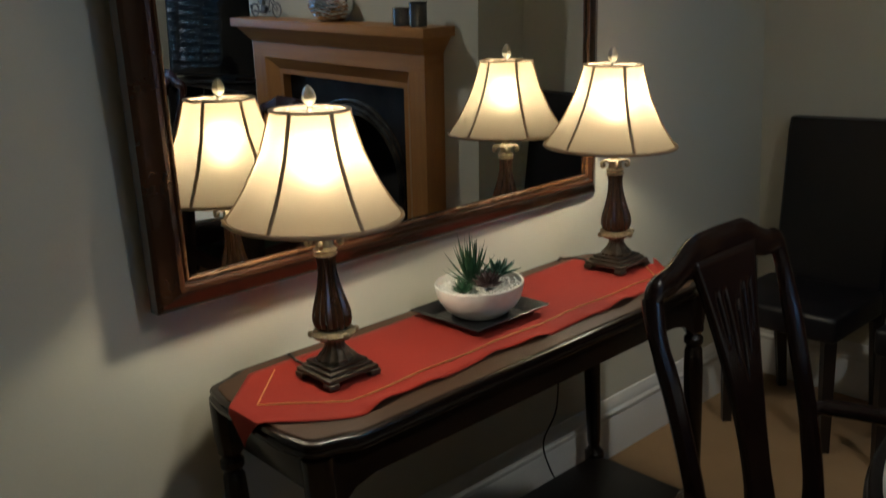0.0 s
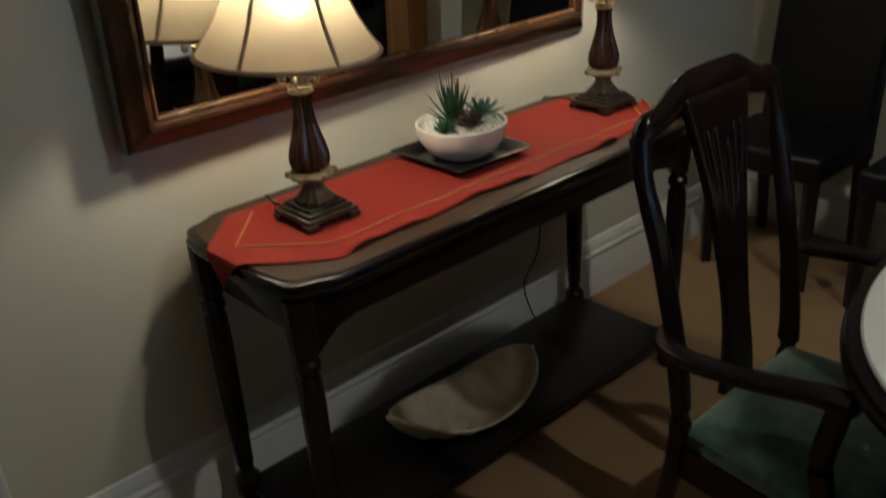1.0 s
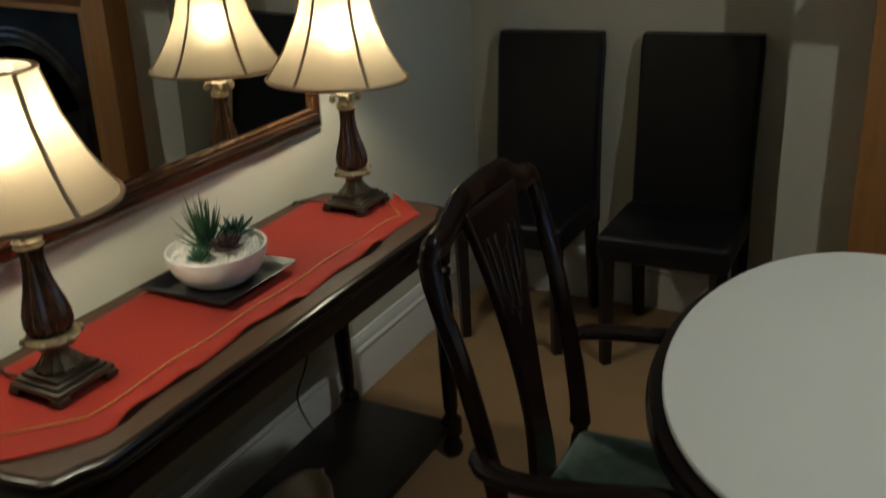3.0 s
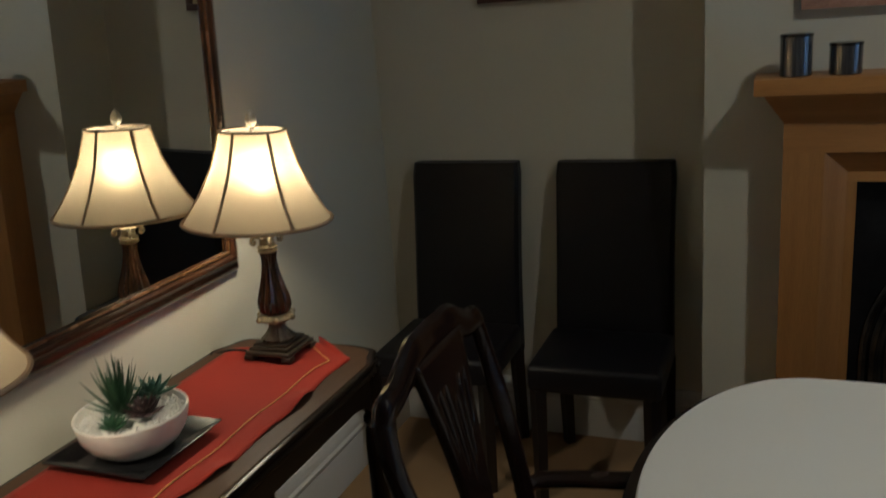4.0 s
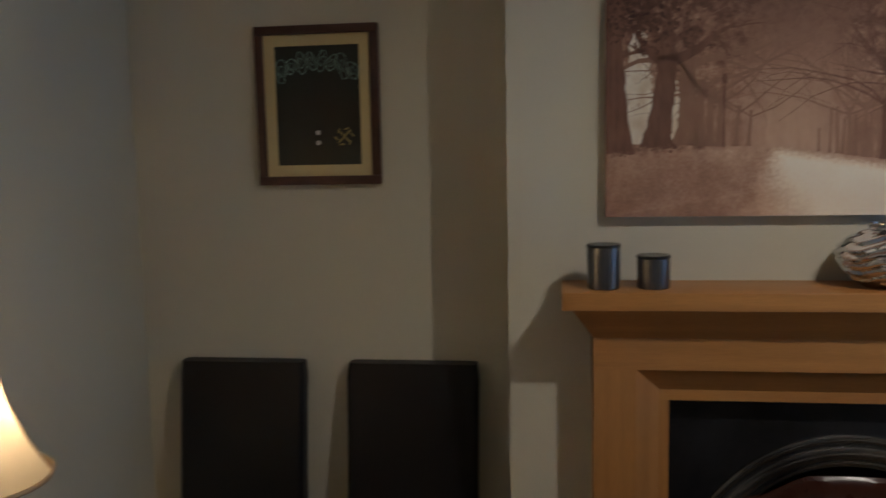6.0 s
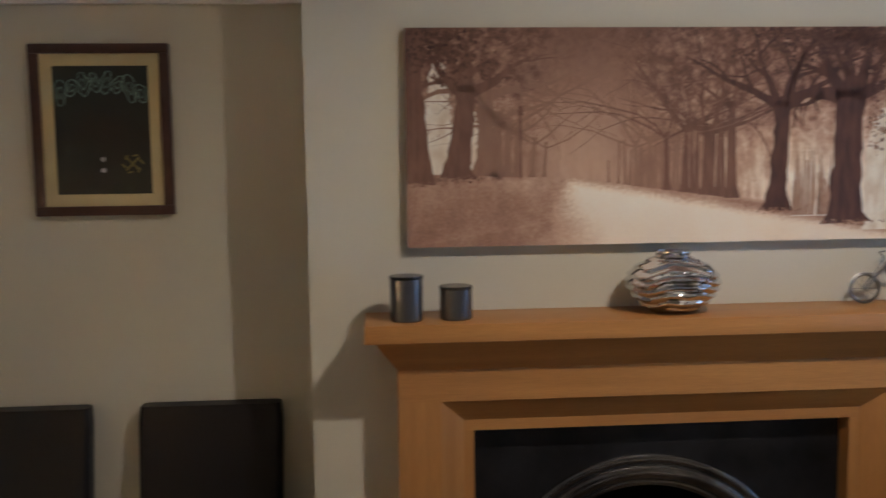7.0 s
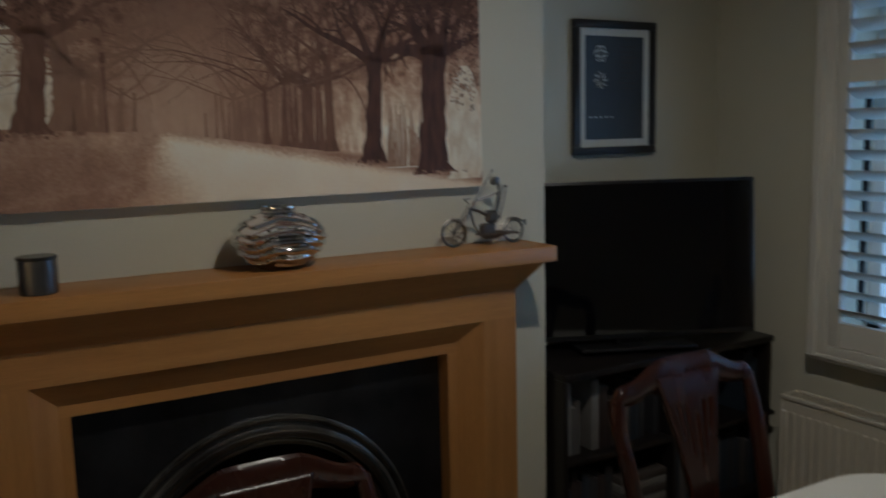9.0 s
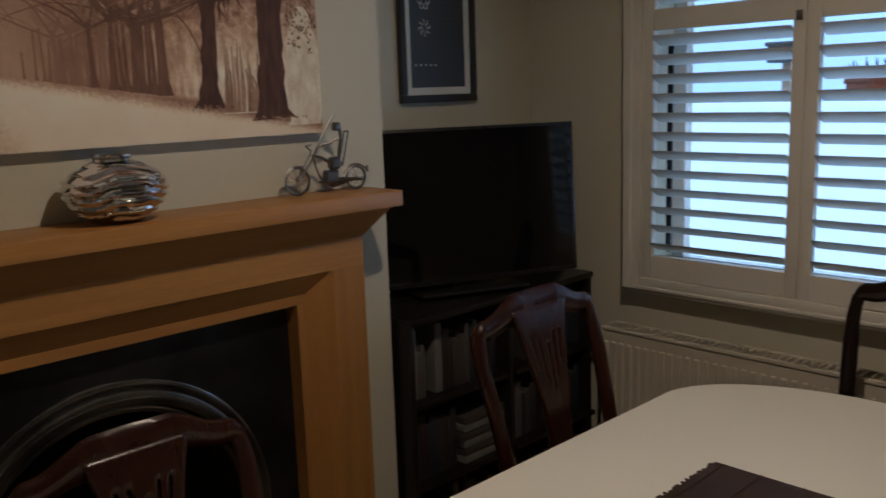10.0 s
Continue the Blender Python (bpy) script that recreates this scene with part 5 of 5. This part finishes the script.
def avenue_canvas():
    w, h = 1.283, 0.540
    c = thing("canvas_print", (1.422, BY, 1.496), "wide sepia canvas print of a misty tree-lined path", "picture")
    c.matrix_basis = pose(1.422, 2.835, 1.496, -0.6, 0, 0)
    part("canvas", boxes((0, w, 0, 0.028, 0, h), bevel=0.002), ink("canvas_edge", (0.13, 0.05, 0.03), (0.09, 0.035, 0.02)), c)
    mats = [sepia_print(w, h), ink("dark_trunk", (0.115, 0.047, 0.031), (0.052, 0.021, 0.015), 26, (2.5, 1, 0.5), 0.35), ink("brown_trunk", (0.215, 0.105, 0.067), (0.125, 0.055, 0.035), 26, (2.5, 1, 0.5), 0.4),
            ink("faint_trunk", (0.30, 0.165, 0.108), (0.235, 0.12, 0.078), 26, (2.5, 1, 0.5)), ink("bright_gap", (0.80, 0.75, 0.63), (0.62, 0.50, 0.36), 40, (1, 1, 0.5), 0.35), ink("leaf_brown", (0.17, 0.078, 0.049), (0.09, 0.038, 0.025), 60),
            ink("leaf_pale", (0.46, 0.29, 0.195), (0.32, 0.175, 0.115), 60)]
    DARK, BROWN, FAINT_, GAP, LEAFB, LEAFP = 1, 2, 3, 4, 5, 6
    r = random.Random(21)
    s = []

    # u across, v up, both 0..1
    def shape(layer, k, pts):
        s.append((layer, k, [(min(max(a, 0.0), 1.0) * w, min(max(b_, 0.0), 1.0) * h) for a, b_ in pts]))

    def dab(layer, k, u, v, size):
        n, a0 = r.randint(5, 7), r.random() * 6.28
        if 0.004 < u < 0.996 and 0.008 < v < 0.992:
            shape(layer, k, [(u + size * r.uniform(0.5, 1.3) * math.cos(a0 + 6.283 * i / n) * h / w, v + size * r.uniform(0.5, 1.3) * math.sin(a0 + 6.283 * i / n)) for i in range(n)])

    def ribbon(layer, k, path):
        """A tapering ragged stroke through (u, v, half width)."""
        lft, rgt = [], []
        for i, (a, b_, wd) in enumerate(path):
            p, n = path[max(i - 1, 0)], path[min(i + 1, len(path) - 1)]
            du, dv = (n[0] - p[0]) * w, (n[1] - p[1]) * h
            size = math.hypot(du, dv) or 1.0
            lft.append((a - wd * dv / size * (1 + r.uniform(-0.12, 0.12)), b_ + wd * du / size * w / h))
            rgt.append((a + wd * dv / size * (1 + r.uniform(-0.12, 0.12)), b_ - wd * du / size * w / h))
        shape(layer, k, lft + rgt[::-1])

    def bough(layer, k, u, v, angle, length, wd, depth):
        path, a = [], angle
        bend = r.uniform(-0.16, 0.16)
        for i in range(8):
            path.append((u, v, wd * (1 - 0.85 * i / 7)))
            a += bend + r.uniform(-0.22, 0.22)
            u, v = u + length / 7 * math.cos(a) * h / w, v + length / 7 * math.sin(a)
            if depth and i in (1, 3, 5):
                bough(layer, k, u, v, a + r.choice((-1, 1)) * r.uniform(0.5, 0.95), length * r.uniform(0.4, 0.62), wd * (1 - 0.85 * i / 7) * 0.55, depth - 1)
        ribbon(layer, k, path)

    def tree(layer, k, u, base, wd, lean, fork, boughs=0, depth=1, flare=0.5):
        path = []
        for i in range(15):
            f = i / 14
            path.append((u + lean * f + 0.05 * wd * math.sin(5 * f + u * 40), base + (fork - base) * f, wd * (0.5 + flare * math.exp(-f * 11) - 0.10 * f + 0.12 * max(0.0, f - 0.85) / 0.15)))
        ribbon(layer, k, path)
        for i in range(boughs):
            spread = (i / max(boughs - 1, 1) - 0.5) * 2.1
            bough(layer, k, u + lean + wd * 0.25 * spread, fork - 0.03, math.pi / 2 - spread + r.uniform(-0.12, 0.12), (1.0 - fork) * r.uniform(0.9, 1.5), wd * 0.24, depth)

    shape(0, 0, [(0, 0), (1, 0), (1, 1), (0, 1)])
    # bright gaps between the nearer trunks
    for u0, u1, v0, v1 in ((0.036, 0.088, 0.335, 0.86), (0.124, 0.138, 0.345, 0.62), (0.915, 0.998, 0.045, 0.62), (0.765, 0.850, 0.115, 0.36)):
        n = 26
        lft = [(u0 + r.uniform(-0.004, 0.004) + (u1 - u0) * 0.45 * (i / n) ** 5, v0 + (v1 - v0) * i / n) for i in range(n + 1)]
        rgt = [(u1 + r.uniform(-0.004, 0.004) - (u1 - u0) * 0.35 * (i / n) ** 5, v0 + (v1 - v0) * i / n) for i in range(n, -1, -1)]
        shape(1, GAP, lft + rgt)
    for i in range(16):
        u = r.uniform(0.768, 0.846)
        ribbon(2, LEAFP, [(u, 0.12, r.uniform(0.002, 0.006)), (u + 0.003, 0.22 + r.uniform(-0.05, 0.05), 0.003), (u + r.uniform(-0.006, 0.006), 0.36 + r.uniform(-0.08, 0.08), 0.0015)])
    # far row along the path, then nearer and darker
    for i in range(20):
        u = 0.40 + 0.0125 * i + r.uniform(-0.005, 0.005)
        tree(2, FAINT_ if i < 12 else BROWN, u, 0.420 - 0.325 * u - 0.004, 0.0036 + 0.0003 * i, r.uniform(-0.004, 0.004), 0.42 + 0.007 * i + r.uniform(-0.05, 0.07), 3 if i > 9 else 0, 0)
    for u, wd, fork, k in ((0.452, 0.008, 0.48, FAINT_), (0.482, 0.009, 0.50, FAINT_), (0.512, 0.010, 0.52, BROWN), (0.547, 0.012, 0.55, BROWN), (0.592, 0.018, 0.54, BROWN), (0.643, 0.018, 0.66, BROWN)):
        tree(3, k, u, 0.415 - 0.325 * u, wd, r.uniform(-0.004, 0.006), fork, 4, 1)
    for u, base, wd, fork in ((0.152, 0.325, 0.034, 0.72), (0.176, 0.322, 0.018, 0.62), (0.195, 0.320, 0.014, 0.58), (0.213, 0.318, 0.010, 0.55), (0.245, 0.317, 0.008, 0.5), (0.268, 0.318, 0.006, 0.48)):
        tree(3, FAINT_, u, base, wd, 0.004, fork, 2, 1)
    tree(4, BROWN, 0.100, 0.315, 0.046, 0.016, 0.74, 4, 2, 0.35)
    tree(4, DARK, 0.737, 0.145, 0.038, 0.008, 0.66, 5, 2, 0.35)
    tree(5, DARK, 0.882, 0.080, 0.066, -0.002, 0.70, 5, 2, 0.25)
    tree(5, BROWN, 0.010, 0.29, 0.062, -0.004, 0.99, 2, 1, 0.3)
    ribbon(4, BROWN, [(0.222, 0.315, 0.0018), (0.222, 0.45, 0.0016), (0.222, 0.62, 0.0014)])
    ribbon(4, BROWN, [(0.222, 0.60, 0.006), (0.222, 0.645, 0.004)])
    # massed leaves: dark along the top and round the nearest crowns, small and loose elsewhere
    for i in range(95):
        cu_, cv_ = r.choice((r.uniform(0.80, 1.0), r.uniform(0.66, 1.0), r.uniform(0.0, 0.16))), 1.0 - abs(r.gauss(0, 0.09))
        for j in range(12):
            dab(6, r.choice((DARK, LEAFB, LEAFB)), cu_ + r.gauss(0, 0.016), cv_ + r.gauss(0, 0.028), r.uniform(0.004, 0.013))
    for i in range(44):
        cu_, cv_ = r.uniform(0.935, 0.995), r.uniform(0.38, 0.86)
        for j in range(6):
            dab(7, r.choice((LEAFB, LEAFB, LEAFP)), cu_ + r.gauss(0, 0.007), cv_ + r.gauss(0, 0.018), r.uniform(0.003, 0.009))
    for i in range(60):
        cu_, cv_ = r.choice((r.uniform(0.03, 0.28), r.uniform(0.45, 0.86))), r.uniform(0.5, 0.92)
        for j in range(8):
            dab(2, r.choice((LEAFP, LEAFP, FAINT_)), cu_ + r.gauss(0, 0.012), cv_ + r.gauss(0, 0.028), r.uniform(0.002, 0.005))
    # litter gathered round the feet of the nearest trees
    for u, v, wd in ((0.100, 0.315, 0.05), (0.737, 0.147, 0.045), (0.882, 0.083, 0.07), (0.02, 0.29, 0.04)):
        for i in range(40):
            dab(7, r.choice((FAINT_, LEAFP, BROWN)), u + r.gauss(0, wd * 0.5), v + r.gauss(0, 0.006), r.uniform(0.003, 0.008))
    flat("print", s, mats, c, "sepia print of bare trees along a pale path")


avenue_canvas()


def framed_picture(place, w, h, bar, mount, frame_mat, mount_mat, print_mat, label, depth=0.022):
    p = thing("framed_picture", place, label, "picture")
    for a in ((0, w, 0, bar), (0, w, h - bar, h), (0, bar, bar, h - bar), (w - bar, w, bar, h - bar)):
        part("frame_rail", boxes((a[0], a[1], -depth, 0, a[2], a[3]), bevel=0.0025), frame_mat, p)
    for row in ((bar, w - bar, bar, bar + mount), (bar, w - bar, h - bar - mount, h - bar), (bar, bar + mount, bar + mount, h - bar - mount), (w - bar - mount, w - bar, bar + mount, h - bar - mount)):
        part("mount_strip", boxes((row[0], row[1], -0.012, -0.002, row[2], row[3])), mount_mat, p, smooth=False)
    part("print", boxes((bar + mount, w - bar - mount, -0.009, -0.002, bar + mount, h - bar - mount)), print_mat, p, smooth=False)
    return p


p1 = framed_picture((0.406, N - 0.001, 1.575), 0.375, 0.470, 0.026, 0.033, DARKFRAME, CREAMMAT, BOARD, "dark framed print with chalk-like curls and cream mount")
r = random.Random(8)
bmc = bmesh.new()
for i in range(8):
    # outlined swelling shapes along an arch, each a closed loop with a smaller one inside
    x, z = 0.078 + i * 0.0312, 0.316 + 0.050 * math.sin(0.45 + i * 0.33)
    tall, lean = (0.040, 0.024, 0.031, 0.024, 0.029, 0.024, 0.043, 0.027)[i], 0.25 * math.sin(i * 1.7)
    bmc = bmesh.new()
    for grow in (1.0, 0.45):
        loop_ = [(0.0150 * grow * (1 + 0.22 * math.sin(3 * q + i)) * math.cos(q), tall * grow * (1 + 0.12 * math.cos(2 * q + i)) * math.sin(q)) for q in [j * math.pi / 9 for j in range(19)]]
        tube([(x + px_ + lean * pz_, -0.0096, z + pz_) for px_, pz_ in loop_], 0.0015, 5, bmc)
    part("chalk_curl", bmc, CHALK, p1, "teal chalk-like outline")
bmc = bmesh.new()
for x, z in ((0.185, 0.155), (0.185, 0.125)):
    box(bmc, x - 0.006, x + 0.006, -0.0102, -0.009, z - 0.006, z + 0.006, 0.002, 1)
part("pale_dots", bmc, PALE, p1)
bmc = bmesh.new()
for a in (0.8, 2.35):
    tube([(0.265 - 0.026 * math.cos(a), -0.0096, 0.142 - 0.026 * math.sin(a)), (0.265 + 0.026 * math.cos(a), -0.0096, 0.142 + 0.026 * math.sin(a))], 0.003, 5, bmc)
for i in range(6):
    a = i * 1.047
    tube([(0.265 + 0.030 * math.cos(a), -0.0096, 0.142 + 0.028 * math.sin(a)), (0.265 + 0.022 * math.cos(a + 0.5), -0.0096, 0.142 + 0.022 * math.sin(a + 0.5))], 0.0026, 5, bmc)
part("gold_emblem", bmc, CHALKG, p1, "gold star-like drawing")

p3 = framed_picture((3.286, N - 0.001, 1.558), 0.376, 0.466, 0.027, 0.026, BLACKFRAME, WHITEMAT, SLATE, "black framed slate-coloured print with white mount")
bmc = bmesh.new()
for cx_, cz_, cnt, rad in ((0.125, 0.352, 6, 0.020), (0.125, 0.26, 8, 0.024)):
    for i in range(cnt):
        a = 6.283 * i / cnt
        px, pz = cx_ + rad * math.cos(a), cz_ + rad * math.sin(a)
        if cnt == 6:
            tube([(px + 0.009 * math.cos(j * 0.7), -0.0096, pz + 0.009 * math.sin(j * 0.7)) for j in range(10)], 0.0026, 4, bmc)
        else:
            tube([(cx_ + 0.010 * math.cos(a), -0.0096, cz_ + 0.010 * math.sin(a)), (px, -0.0096, pz), (cx_ + 0.030 * math.cos(a + 0.25), -0.0096, cz_ + 0.030 * math.sin(a + 0.25))], 0.0028, 4, bmc)
part("pale_blossoms", bmc, PALE, p3, "pale blossom drawings")
for i in range(5):
    part("caption_bar", boxes((0.075 + i * 0.024, 0.083 + i * 0.024, -0.0098, -0.009, 0.128, 0.135)), PALE, p3)
for i in range(9):
    part("text_bar", boxes((0.215, 0.215 + r.uniform(0.05, 0.085), -0.0098, -0.009, 0.23 + i * 0.018, 0.236 + i * 0.018)), FAINT, p3)


# ---- television and bookcase in the alcove ----
def bookcase():
    c = thing("bookcase", (0, 0, 0), "black low bookcase filled with books and cases", "bookcase")
    x0, x1, y0, y1, top = 2.965, 3.90, 2.80, 3.13, 0.905
    part("top_board", boxes((x0, x1, y0 - 0.01, y1, top - 0.022, top), bevel=0.003), BLACKWOOD, c)
    for x in (x0, (x0 + x1) / 2 - 0.009, x1 - 0.018):
        part("side_panel", boxes((x, x + 0.018, y0, y1, 0.0, top - 0.022), bevel=0.002), BLACKWOOD, c)
    for z in (0.06, 0.34, 0.62):
        for k in (0, 1):
            a = x0 + 0.018 + k * 0.4825
            part("shelf", boxes((a, a + 0.465, y0 + 0.004, y1, z - 0.018, z), bevel=0.002), BLACKWOOD, c)
    part("back_panel", boxes((x0, x1, y1, y1 + 0.006, 0, top)), BLACKWOOD, c)
    r_ = random.Random(31)
    tints = [material("book_cover", col, 0.6, scale=20, fine=200, bump=0.05) for col in ((0.03, 0.03, 0.035), (0.06, 0.05, 0.045), (0.10, 0.09, 0.085), (0.035, 0.022, 0.02), (0.02, 0.03, 0.045), (0.20, 0.19, 0.18))]
    for z in (0.06, 0.34, 0.62):
        for k in (0, 1):
            x = x0 + 0.024 + k * 0.4825
            end = x + 0.44
            while x < end - 0.04:
                th, hh, dd = r_.uniform(0.012, 0.034), r_.uniform(0.15, 0.235), r_.uniform(0.13, 0.19)
                if (z == 0.34 and k == 0 and x > 3.20):
                    break
                if r_.random() < 0.12:
                    x += r_.uniform(0.03, 0.09)
                    continue
                bk = thing("book", (x, y0 + 0.05, z), "upright book or case on the black bookcase", "book", "books in the bookcase")
                part("cover", boxes((0, th, 0, dd, 0, hh), bevel=0.0015), (r_.choice((tints[2], tints[5])) if z == 0.62 and k == 0 and x < 3.14 else r_.choices(tints, (4, 4, 2, 3, 3, 1))[0]), bk)
                part("page_block", boxes((0.003, th - 0.003, 0.004, dd, hh - 0.004, hh + 0.0005)), PAPER, bk)
                x += th + r_.uniform(0.0, 0.003)
    st = thing("magazine_stack", (3.33, 2.90, 0.341), "stack of papers lying on the bookcase shelf", "magazines")
    for i in range(6):
        part("magazine", boxes((-0.11 + r_.uniform(-0.01, 0.01), 0.11 + r_.uniform(-0.01, 0.01), -0.07, 0.07, i * 0.028, i * 0.028 + 0.024), bevel=0.002), r_.choice((PAPER, tints[2], tints[1])), st)


bookcase()


def television():
    tv = thing("television", (3.367, 2.945, 0.907), "black flat-screen television switched off on the bookcase", "television", turn=-22)
    tv.matrix_basis = tv.matrix_basis @ pose(0, 0, 0.004, -3.5, 0, 0)
    w, h = 0.88, 0.535
    part("bezel", boxes((-w / 2, w / 2, -0.018, 0.022, 0.03, 0.03 + h), bevel=0.004), TVPLASTIC, tv)
    part("screen", boxes((-w / 2 + 0.011, w / 2 - 0.011, -0.0195, -0.012, 0.03 + 0.018, 0.03 + h - 0.011)), TVGLASS, tv, "dark glossy screen", smooth=False)
    part("back_housing", boxes((-0.26, 0.26, 0.02, 0.06, 0.09, 0.42), bevel=0.015), TVPLASTIC, tv)
    part("neck", boxes((-0.05, 0.05, 0.0, 0.03, 0.010, 0.12), bevel=0.004), TVPLASTIC, tv)
    part("stand", boxes((-0.20, 0.20, -0.09, 0.11, 0.0, 0.012), bevel=0.004), TVPLASTIC, tv)


television()

# ---- ceiling lamp above the table ----
cl = thing("ceiling_lamp", (2.34, 1.44, 2.9), "lit frosted glass ceiling lamp above the table", "ceiling lamp")
part("ceiling_rose", lathe([(0.06, 0.0), (0.06, -0.012), (0.02, -0.03), (0.0, -0.03)], 28), WHITE, cl)
part("rod", tube([(0, 0, -0.02), (0, 0, -0.1)], 0.005, 8), STEEL, cl)
part("glass_bowl", lathe([(0.0, -0.100), (0.08, -0.105), (0.13, -0.130), (0.15, -0.165), (0.147, -0.165), (0.127, -0.134), (0.078, -0.110), (0.0, -0.105)], 32), CEILGLOW, cl, "glowing frosted glass bowl")
